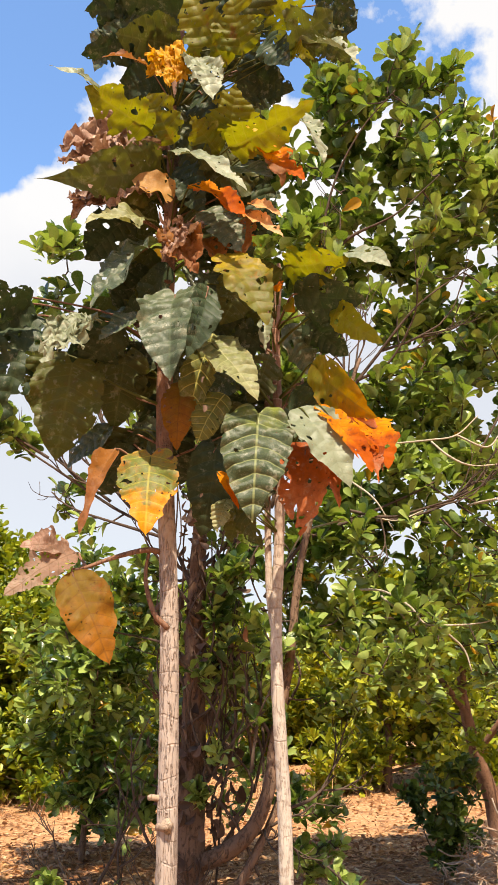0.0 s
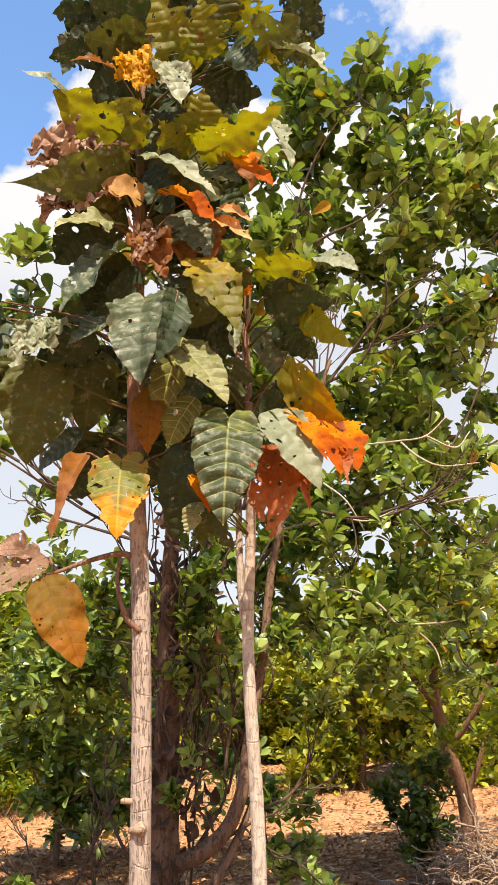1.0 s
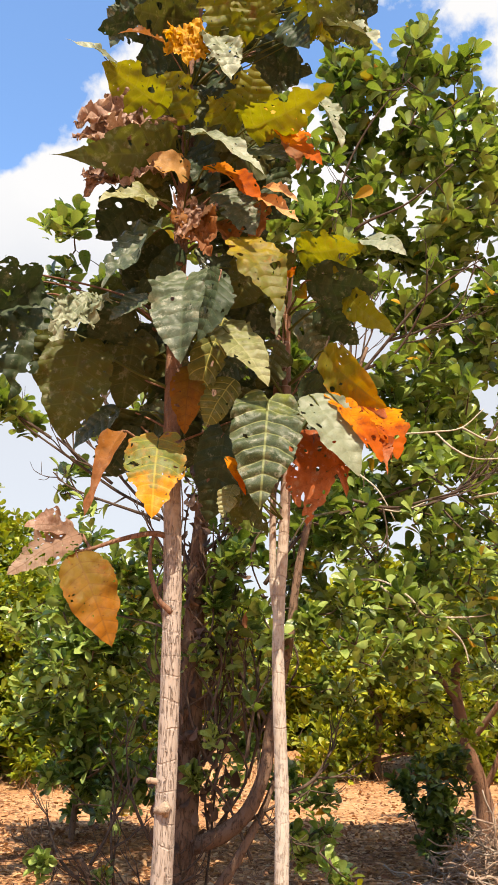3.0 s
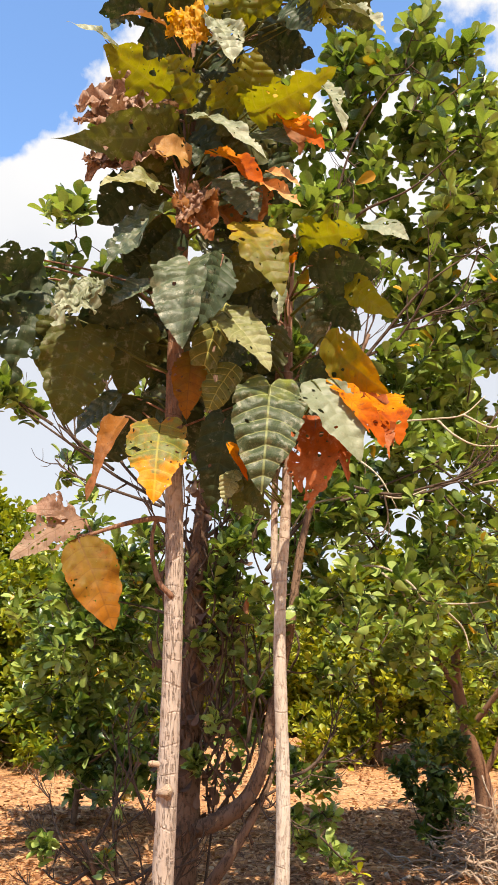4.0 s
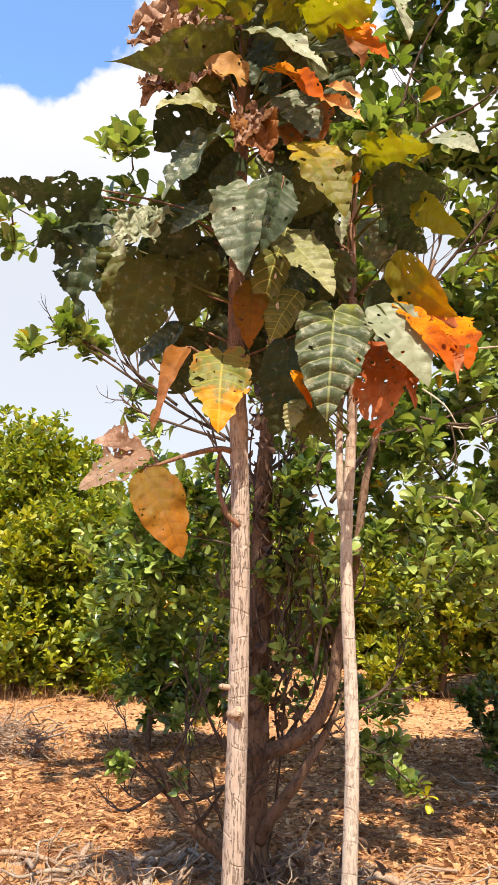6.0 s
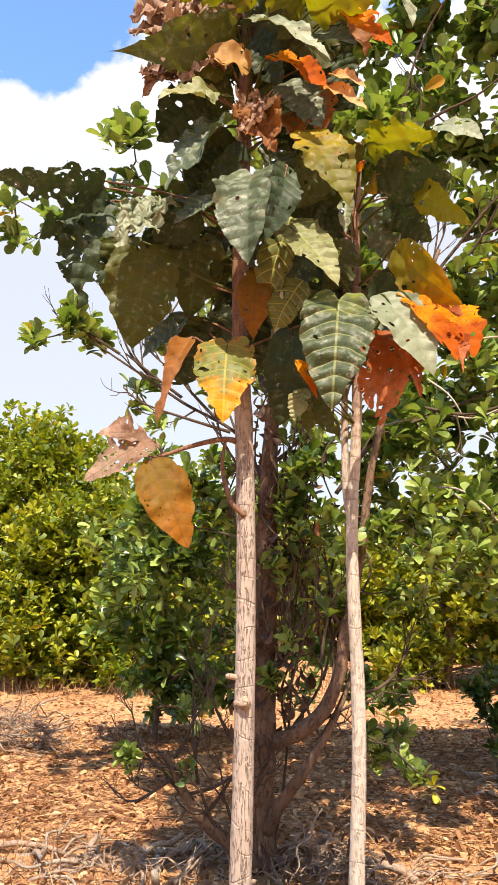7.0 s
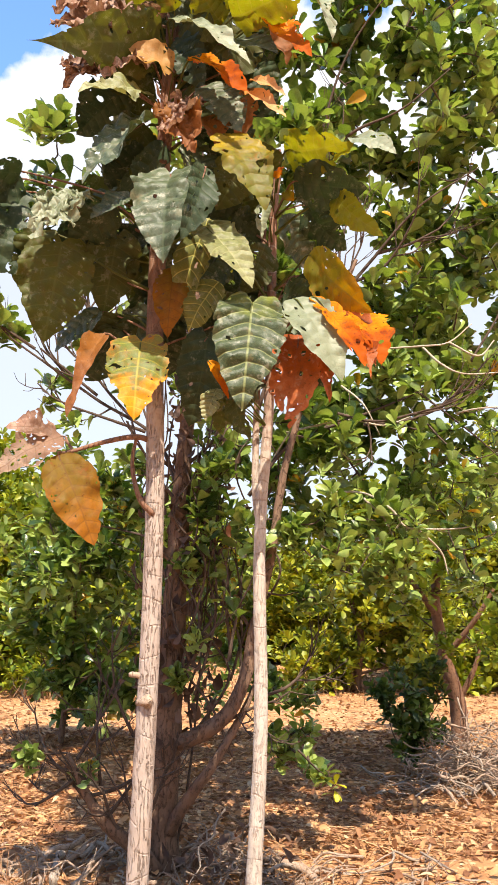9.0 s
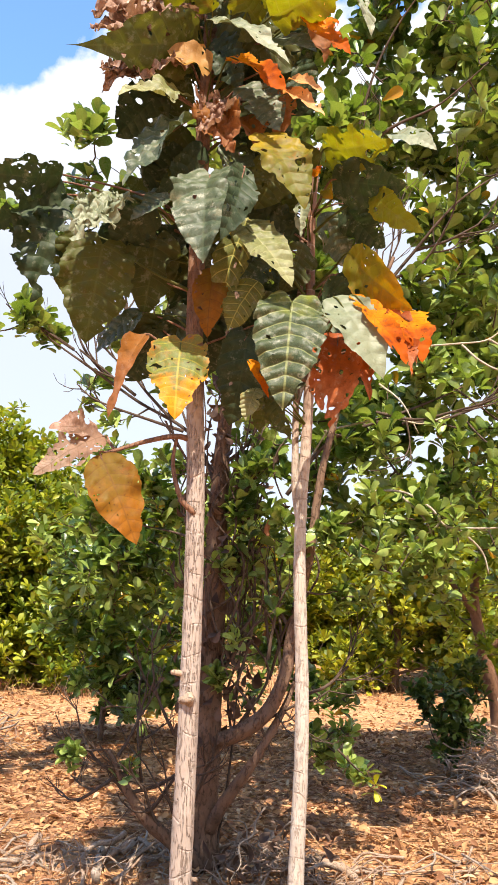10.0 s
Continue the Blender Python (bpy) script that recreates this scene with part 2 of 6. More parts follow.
LEAF["brown"] = leaf_material("leaf_dry_brown", (0.17, 0.088, 0.058), (0.30, 0.17, 0.12), (0.62, 0.45, 0.34), (0.16, 0.08, 0.05), (0.58, 0.42, 0.33), (0.40, 0.21, 0.10), 0.22, 0.6, 0.9, 0.75, 0.15, 46.0)
LEAF["drypale"] = leaf_material("leaf_dry_pale", (0.27, 0.165, 0.115), (0.36, 0.26, 0.19), (0.44, 0.33, 0.25), (0.20, 0.115, 0.07), (0.20, 0.095, 0.06), (0.46, 0.28, 0.17), 0.35, 0.65, 0.6, 0.5, 0.2, 38.0, 0.5, (0.2, 0.8), 0.2, 0.5, 0.7)
LEAF["tan"] = leaf_material("leaf_tan", (0.46, 0.25, 0.08), (0.48, 0.26, 0.10), (0.42, 0.22, 0.07), (0.40, 0.2, 0.05), (0.30, 0.15, 0.05), (0.65, 0.34, 0.06), 0.35, 0.6, 0.5, 0.5, 0.2)
LEAF["peach"] = leaf_material("leaf_peach_dry", (0.64, 0.30, 0.11), (0.66, 0.36, 0.17), (0.62, 0.4, 0.24), (0.55, 0.24, 0.07), (0.50, 0.15, 0.03), (0.85, 0.42, 0.10), 0.3, 0.6, 0.5, 0.5, 0.2)
LEAF["yellowdry"] = leaf_material("leaf_dry_yellow", (0.62, 0.33, 0.015), (0.64, 0.34, 0.02), (0.42, 0.17, 0.015), (0.62, 0.4, 0.04), (0.34, 0.13, 0.015), (0.88, 0.46, 0.01), 0.34, 0.55, 0.5, 0.5, 0.2)


def bark(name, light, dark, crack, sx, sz, depth=0.006, flake=0.5, young=None, cracked=0.8, rings=0.0):
    """Bark with broken upright fissures, grain, stains and, on thin stems, faint rings."""
    n = Nodes(name)
    w = scaled_coords(n, 1, 1, 1)
    v = scaled_coords(n, sx, sx, sz)
    big, mid = n.noise(w, 6, 5, 0.6), n.noise(w, 34, 4, 0.6)
    fine, rough_grain = n.noise(v, 1.0, 3, 0.55), n.noise(scaled_coords(n, 210, 210, 60), 1.0, 4, 0.65)
    ridge = n.math("ABSOLUTE", n.math("SUBTRACT", fine, 0.5))
    gap = n.math("MULTIPLY", n.math("MULTIPLY", n.step(ridge, 0.040, 0.010), n.step(mid, 0.36, 0.52)), cracked)
    deep = n.math("MULTIPLY", n.math("MULTIPLY", n.step(ridge, 0.018, 0.005), n.step(mid, 0.42, 0.56)), cracked)
    col = n.mix(n.step(big, 0.35, 0.68), light, n.mix(0.45, light, dark))
    col = n.mix(n.math("MULTIPLY", n.step(mid, 0.5, 0.7), flake), col, dark)
    if young:
        pos = n.add("ShaderNodeSeparateXYZ")
        n.link(w, pos.inputs[0])
        up = n.step(n.math("ADD", pos.outputs[2], n.math("MULTIPLY", n.math("SUBTRACT", mid, 0.5), 0.6)), young[0], young[1])
        col = n.mix(up, col, n.mix(n.step(big, 0.35, 0.68), (0.26, 0.135, 0.085), (0.16, 0.085, 0.06)))
    col = n.mix(n.math("MULTIPLY", n.step(rough_grain, 0.48, 0.68), 0.38), col, dark)
    col = n.mix(n.math("MULTIPLY", gap, 0.5), col, dark)
    col = n.mix(n.math("MULTIPLY", deep, 0.70), col, crack)
    h = n.math("SUBTRACT", n.math("MULTIPLY", rough_grain, 0.35), gap)
    if rings:
        post = n.add("ShaderNodeSeparateXYZ")
        n.link(w, post.inputs[0])
        turn = n.math("FRACT", n.math("ADD", n.math("MULTIPLY", post.outputs[2], 10.5), n.math("MULTIPLY", n.noise(w, 2.6, 2), 3.0)))
        line = n.math("MULTIPLY", n.step(n.math("ABSOLUTE", n.math("SUBTRACT", turn, 0.5)), 0.05, 0.015), n.step(n.noise(w, 16, 3), 0.38, 0.55))
        col = n.mix(n.math("MULTIPLY", line, rings), col, dark)
        h = n.math("SUBTRACT", h, n.math("MULTIPLY", line, 0.4))
    n.link(col, n.bsdf.inputs["Base Color"])
    n.bsdf.inputs["Roughness"].default_value = 0.9
    n.bsdf.inputs["Specular IOR Level"].default_value = 0.15
    n.bump(h, 0.9, depth)
    return n.mat


PALE_BARK = bark("bark_pale_fissured", (0.41, 0.335, 0.29), (0.28, 0.205, 0.165), (0.11, 0.066, 0.042), 82, 9, 0.007, 0.22, (2.05, 2.5), 1.0, 0.15)
THIN_BARK = bark("bark_pale_smooth", (0.49, 0.43, 0.375), (0.32, 0.245, 0.195), (0.15, 0.095, 0.065), 75, 12, 0.004, 0.45, (1.85, 2.5), 0.6, 0.8)
YOUNG_BARK = bark("bark_red_brown", (0.24, 0.13, 0.085), (0.15, 0.08, 0.055), (0.05, 0.03, 0.025), 50, 10)
DARK_BARK = bark("bark_brown", (0.20, 0.122, 0.082), (0.105, 0.064, 0.044), (0.032, 0.02, 0.015), 40, 9, 0.008, 0.6)
KNOT = bark("bark_knot", (0.42, 0.31, 0.23), (0.24, 0.16, 0.11), (0.07, 0.045, 0.03), 120, 60)
TWIG = bark("bark_twig", (0.105, 0.072, 0.054), (0.05, 0.034, 0.026), (0.022, 0.015, 0.012), 60, 20, 0.002)
RED_BARK = bark("bark_reddish", (0.27, 0.145, 0.092), (0.16, 0.085, 0.055), (0.06, 0.035, 0.025), 40, 12, 0.008)
PALE_TWIG = bark("bark_twig_pale", (0.46, 0.40, 0.31), (0.31, 0.25, 0.19), (0.13, 0.10, 0.07), 60, 20, 0.002)
GREY_STICK = bark("dead_wood_bleached", (0.36, 0.29, 0.235), (0.20, 0.15, 0.115), (0.08, 0.055, 0.04), 60, 14, 0.002)
DEAD = bark("dead_wood", (0.38, 0.27, 0.20), (0.20, 0.128, 0.088), (0.07, 0.044, 0.03), 60, 14, 0.002)


def foliage(name, a, b, light, old, through_color, share=0.32, rough=0.34, old_share=0.985):
    """Small leaves: every leaf takes its own tint, spread wide to mimic sun and shade."""
    n = Nodes(name)
    geo = n.add("ShaderNodeNewGeometry")
    info = n.add("ShaderNodeObjectInfo")
    r = n.math("FRACT", n.math("ADD", geo.outputs["Random Per Island"], n.math("MULTIPLY", info.outputs["Random"], 7.31)))
    obj = scaled_coords(n, 1, 1, 1)
    patch, fine = n.noise(obj, 1.7, 3), n.noise(obj, 90, 3)
    col = n.mix(n.step(r, 0.3, 0.85), a, b)
    col = n.mix(n.math("MULTIPLY", n.step(n.math("ADD", patch, n.math("MULTIPLY", r, 0.35)), 0.55, 0.85), 0.8), col, light)
    col = n.mix(n.math("GREATER_THAN", r, old_share), col, old)
    col = n.mix(n.math("MULTIPLY", n.step(fine, 0.55, 0.75), 0.3), col, light)
    n.link(col, n.bsdf.inputs["Base Color"])
    n.link(n.math("ADD", rough, n.math("MULTIPLY", fine, 0.18)), n.bsdf.inputs["Roughness"])
    n.bsdf.inputs["Specular IOR Level"].default_value = 0.5
    n.bump(fine, 0.25, 0.004)
    n.translucent(n.mix(0.35, through_color, col), share)
    return n.mat


CASHEW = foliage("foliage_glossy_green", (0.019, 0.050, 0.012), (0.100, 0.185, 0.040), (0.36, 0.44, 0.12), (0.50, 0.24, 0.015), (0.32, 0.46, 0.035), 0.30, 0.20, 0.986)
MIDDLE = foliage("foliage_mid_green", (0.055, 0.10, 0.014), (0.13, 0.18, 0.02), (0.27, 0.29, 0.03), (0.34, 0.22, 0.02), (0.40, 0.47, 0.015), 0.36, 0.34)
# LIT, BRIGHT and SUNNY put sunlight into the leaf tint, SHADY puts shade
LIT = foliage("foliage_sunlit_green", (0.075, 0.13, 0.014), (0.20, 0.25, 0.02), (0.36, 0.37, 0.03), (0.36, 0.24, 0.02), (0.42, 0.46, 0.012), 0.30, 0.36)
BRIGHT = foliage("foliage_bright_sunlit", (0.14, 0.215, 0.02), (0.30, 0.365, 0.033), (0.46, 0.49, 0.05), (0.4, 0.3, 0.02), (0.46, 0.50, 0.015), 0.32, 0.32)
SUNNY = foliage("foliage_sunlit_yellow", (0.085, 0.125, 0.012), (0.20, 0.235, 0.016), (0.38, 0.37, 0.022), (0.40, 0.30, 0.02), (0.40, 0.42, 0.01), 0.32, 0.42)
SHADY = foliage("foliage_shaded_green", (0.022, 0.05, 0.011), (0.06, 0.105, 0.017), (0.15, 0.20, 0.028), (0.12, 0.10, 0.03), (0.12, 0.18, 0.012), 0.25)
DRY = foliage("foliage_dry_brown", (0.04, 0.022, 0.016), (0.085, 0.046, 0.032), (0.14, 0.08, 0.052), (0.36, 0.17, 0.06), (0.26, 0.12, 0.05), 0.2, 0.7)
RUSTY = foliage("foliage_rust", (0.26, 0.08, 0.03), (0.36, 0.13, 0.05), (0.45, 0.2, 0.09), (0.4, 0.15, 0.05), (0.5, 0.16, 0.04), 0.2, 0.6)
LITTER = foliage("litter_dry", (0.17, 0.064, 0.024), (0.38, 0.170, 0.066), (0.55, 0.30, 0.135), (0.54, 0.36, 0.20), (0.42, 0.20, 0.07), 0.12, 0.65, 0.95)
STRAW = foliage("straw_dry", (0.23, 0.102, 0.044), (0.39, 0.198, 0.092), (0.56, 0.35, 0.18), (0.15, 0.066, 0.028), (0.5, 0.32, 0.14), 0.1, 0.6, 0.80)


def soil():
    n = Nodes("soil_with_litter")
    w = scaled_coords(n, 1, 1, 1)
    big, mid, fine = n.noise(w, 0.55, 5, 0.6), n.noise(w, 7, 6, 0.65), n.noise(w, 60, 6, 0.7)
    vor = n.add("ShaderNodeTexVoronoi", Scale=22.0)
    n.link(w, vor.inputs["Vector"])
    tint = n.add("ShaderNodeSeparateColor")
    n.link(vor.outputs["Color"], tint.inputs[0])
    col = n.mix(n.step(big, 0.35, 0.68), (0.43, 0.205, 0.092), (0.53, 0.29, 0.148))
    col = n.mix(n.math("MULTIPLY", n.step(mid, 0.46, 0.66), 0.6), col, (0.29, 0.155, 0.075))
    col = n.mix(n.math("MULTIPLY", n.math("GREATER_THAN", tint.outputs[0], 0.6), n.step(vor.outputs["Distance"], 0.55, 0.3)), col, (0.55, 0.37, 0.21))
    col = n.mix(n.math("MULTIPLY", n.step(fine, 0.54, 0.7), 0.5), col, (0.19, 0.10, 0.055))
    n.link(col, n.bsdf.inputs["Base Color"])
    n.bsdf.inputs["Roughness"].default_value = 0.95
    n.bsdf.inputs["Specular IOR Level"].default_value = 0.1
    n.bump(n.math("ADD", n.math("MULTIPLY", vor.outputs["Distance"], 0.5), n.math("MULTIPLY", fine, 0.8)), 0.9, 0.02)
    return n.mat


SOIL = soil()


# ---- building helpers ----
def mesh_of(name, verts, faces, material, smooth=True, uv=None, slots=None):
    me = bpy.data.meshes.new(name)
    me.from_pydata([tuple(v) for v in verts], [], [tuple(f) for f in faces])
    for m in material if isinstance(material, list) else [material]:
        me.materials.append(m)
    me.polygons.foreach_set("use_smooth", [smooth] * len(me.polygons))
    if slots is not None:
        me.polygons.foreach_set("material_index", slots)
    if uv is not None:
        layer = me.uv_layers.new(name="UVMap")
        loops = np.empty(len(me.loops), dtype=np.int32)
        me.loops.foreach_get("vertex_index", loops)
        layer.data.foreach_set("uv", np.asarray(uv, dtype=np.float32)[loops].ravel())
    me.update()
    return me


def mesh_fast(name, verts, tris, material, smooth=True):
    """A triangle mesh from arrays."""
    me = bpy.data.meshes.new(name)
    verts, tris = np.asarray(verts, np.float32), np.asarray(tris, np.int32)
    me.vertices.add(len(verts))
    me.vertices.foreach_set("co", verts.ravel())
    me.loops.add(tris.size)
    me.loops.foreach_set("vertex_index", tris.ravel())
    me.polygons.add(len(tris))
    me.polygons.foreach_set("loop_start", np.arange(0, tris.size, 3, dtype=np.int32))
    me.polygons.foreach_set("use_smooth", np.full(len(tris), smooth))
    me.materials.append(material)
    me.update()
    me.validate()
    return me


BASE = {}


def thing(name, at, label, category, group=""):
    ob = new(name)
    ob.location = at
    ob.empty_display_size = 0.1
    BASE[ob] = Matrix.Translation(at)
    return tagged(ob, label, category, group)


def part(name, me, parent, label="", kind=""):
    """A mesh made in world places, hung under its thing or part."""
    ob = new(name, me)
    ob.parent = parent
    top = parent
    while top.parent:
        top = top.parent
    if parent is top:
        ob.matrix_parent_inverse = BASE[top].inverted()
    return tagged(ob, label, "", "", kind)


def smooth_line(points, per=6):
    """A Catmull-Rom curve through the points."""
    p = [np.array(q, float) for q in points]
    p = [2 * p[0] - p[1]] + p + [2 * p[-1] - p[-2]]
    out = []
    for a, b, c, d in zip(p, p[1:], p[2:], p[3:]):
        for i in range(per):
            t = i / per
            out.append(0.5 * (2 * b + (c - a) * t + (2 * a - 5 * b + 4 * c - d) * t * t + (3 * b - a - 3 * c + d) * t**3))
    out.append(p[-2])
    return np.array(out)


def tube(line, radii, sides=8, rough=0.0, seed=0, cap=True):
    """Vertices and triangles of a tapered, uneven limb along a line."""
    line = np.asarray(line, float)
    n = len(line)
    radii = np.interp(np.linspace(0, 1, n), np.linspace(0, 1, len(radii)), radii)
    way = np.gradient(line, axis=0)
    way /= np.linalg.norm(way, axis=1)[:, None] + 1e-9
    ref = np.array([1.0, 0.13, 0.07]) if abs(way[0][0]) < 0.8 else np.array([0.1, 1.0, 0.1])
    verts = []
    for i in range(n):
        a = np.cross(way[i], ref)
        a /= np.linalg.norm(a) + 1e-9
        b = np.cross(way[i], a)
        for k in range(sides):
            g = 2 * math.pi * k / sides
            q = math.cos(g) * a + math.sin(g) * b
            r = radii[i]
            if rough:
                s = Vector((line[i] * 9 + q * 1.3)) + Vector((seed, 0, 0))
                r *= 1 + rough * noise.noise(s) + 0.5 * rough * noise.noise(s * 2.7)
            verts.append(line[i] + q * r)
    tris = []
    for i in range(n - 1):
        for k in range(sides):
            a, b = i * sides + k, i * sides + (k + 1) % sides
            c, d = a + sides, b + sides
            tris += [(a, b, d), (a, d, c)]
    if cap:
        for i, flip in ((0, True), (n - 1, False)):
            verts.append(line[i])
            m = len(verts) - 1
            for k in range(sides):
                a, b = i * sides + k, i * sides + (k + 1) % sides
                tris.append((b, a, m) if flip else (a, b, m))
    return np.array(verts), np.array(tris)


def joined(pieces):
    vs, ts, n = [], [], 0
    for v, t in pieces:
        vs.append(v)
        ts.append(np.asarray(t) + n)
        n += len(v)
    return np.concatenate(vs), np.concatenate(ts)


# ---- ground ----
def ground_height(x, y):
    r = math.hypot(x, y - 5)
    fade = 1 / (1 + (r / 25) ** 2)
    return fade * (0.05 * noise.noise(Vector((x * 0.5, y * 0.5, 0))) + 0.018 * noise.noise(Vector((x * 2.3, y * 2.3, 4)))) - 0.01


def build_ground():
    steps = np.concatenate([-np.geomspace(900, 9, 16), np.linspace(-8, 8, 100), np.geomspace(9, 900, 16)])
    verts = [(x, y + 7, ground_height(x, y + 7)) for y in steps for x in steps]
    n = len(steps)
    faces = [(j * n + i, j * n + i + 1, (j + 1) * n + i + 1, (j + 1) * n + i) for j in range(n - 1) for i in range(n - 1)]
    return tagged(new("ground", mesh_of("ground", verts, faces, SOIL)), "dry orange-brown soil strewn with leaf litter", "ground", "", "structure")


ground = build_ground()
BASE[ground] = Matrix.Identity(4)


# ---- big-leaved young trees ----
def lean_frame(axis, roll, under):
    """Across and outward for a leaf that lies along axis and shows its face, or its underside, to the open side."""
    out = Vector((0.05, -0.75, -0.65)) if under else Vector((0.05, -1.0, 0.25))
    out = (out - out.dot(axis) * axis)
    if out.length < 0.1:
        out = Vector((0, 0, 1)) - axis.z * axis
    out.normalize()
    out = Matrix.Rotation(radians(roll), 3, axis) @ out
    return axis.cross(out).normalized(), out


AXIS = {}


def nearest_on(tree, z):
    line = AXIS[tree]
    return Vector(line[int(np.argmin(np.abs(line[:, 2] - z)))])


OUTLINE = {
    # shape: tooth depth, bites a side, bite size, level of large holes, level of pinholes
    "ovate": (0.10, 2, 0.09, 0.44, 0.52), "heart": (0.07, 1, 0.06, 0.54, 0.60), "heartrag": (0.08, 1, 0.09, 0.48, 0.46), "torn": (0.22, 2, 0.16, 0.44, 0.44),
    "eaten": (0.20, 3, 0.20, 0.36, 0.38), "lobed": (0.12, 3, 0.14, 0.44, 0.44), "tail": (0.08, 2, 0.08, 0.46, 0.46), "crumple": (0.26, 3, 0.12, 0.46, 0.50),
    "ragtip": (0.12, 3, 0.14, 0.44, 0.44), "smooth": (0.06, 1, 0.06, 0.52, 0.54), "flag": (0.10, 2, 0.10, 0.60, 0.60), "lace": (0.12, 2, 0.12, 0.46, 0.26),
}


def half_width(shape, a):
    """Half the blade's width, as a share of its widest half, at the share a of its length."""
    if shape in ("heart", "heartrag"):
        a = (a + 0.13) / 1.13
        w = math.sin(math.pi * a ** 0.70) ** 0.70 if 0 < a < 1 else 0
        return w if shape == "heart" or a < 0.66 else w * (0.88 + 0.12 * math.sin(a * 40))
    if shape == "tail":
        return 1.02 * math.sin(math.pi * min(1, max(0, a)) ** 0.52) ** 0.75 * (1 if a < 0.6 else max(0.10, 1 - 2.6 * (a - 0.6))) if 0 < a < 1 else 0
    if shape == "flag":
        return (0.35 + 0.75 * math.exp(-((a - 0.25) / 0.22) ** 2)) * min(1, a * 9) * min(1, (1 - a) * 9) if 0 < a < 1 else 0
    return math.sin(math.pi * a ** 0.74) ** 0.78 if 0 < a < 1 else 0


def cut_sheet(P, F, uv, rows, cols):
    """The part of a grid sheet where F is above nought, its edge cut smoothly through the cells."""
    verts, coords, index, faces = [], [], {}, []

    def corner(i, j):
        key = (i, j)
        if key not in index:
            index[key] = len(verts)
            if i == j:
                verts.append(P[i])
                coords.append(uv[i])
            else:
                t = min(0.97, max(0.03, F[i] / (F[i] - F[j])))
                verts.append(P[i] + (P[j] - P[i]) * t)
                coords.append(uv[i] + (uv[j] - uv[i]) * t)
        return index[key]

    for r in range(rows):
        for c in range(cols):
            q = r * (cols + 1) + c
            for tri in ((q, q + 1, q + cols + 2), (q, q + cols + 2, q + cols + 1)):
                ring = []
                for k in range(3):
                    i, j = tri[k], tri[(k + 1) % 3]
                    if F[i] > 0:
                        ring.append(corner(i, i))
                    if (F[i] > 0) != (F[j] > 0):
                        ring.append(corner(i, j) if F[i] > 0 else corner(j, i))
                if len(ring) > 2:
                    faces.append(ring)
    return verts, coords, faces


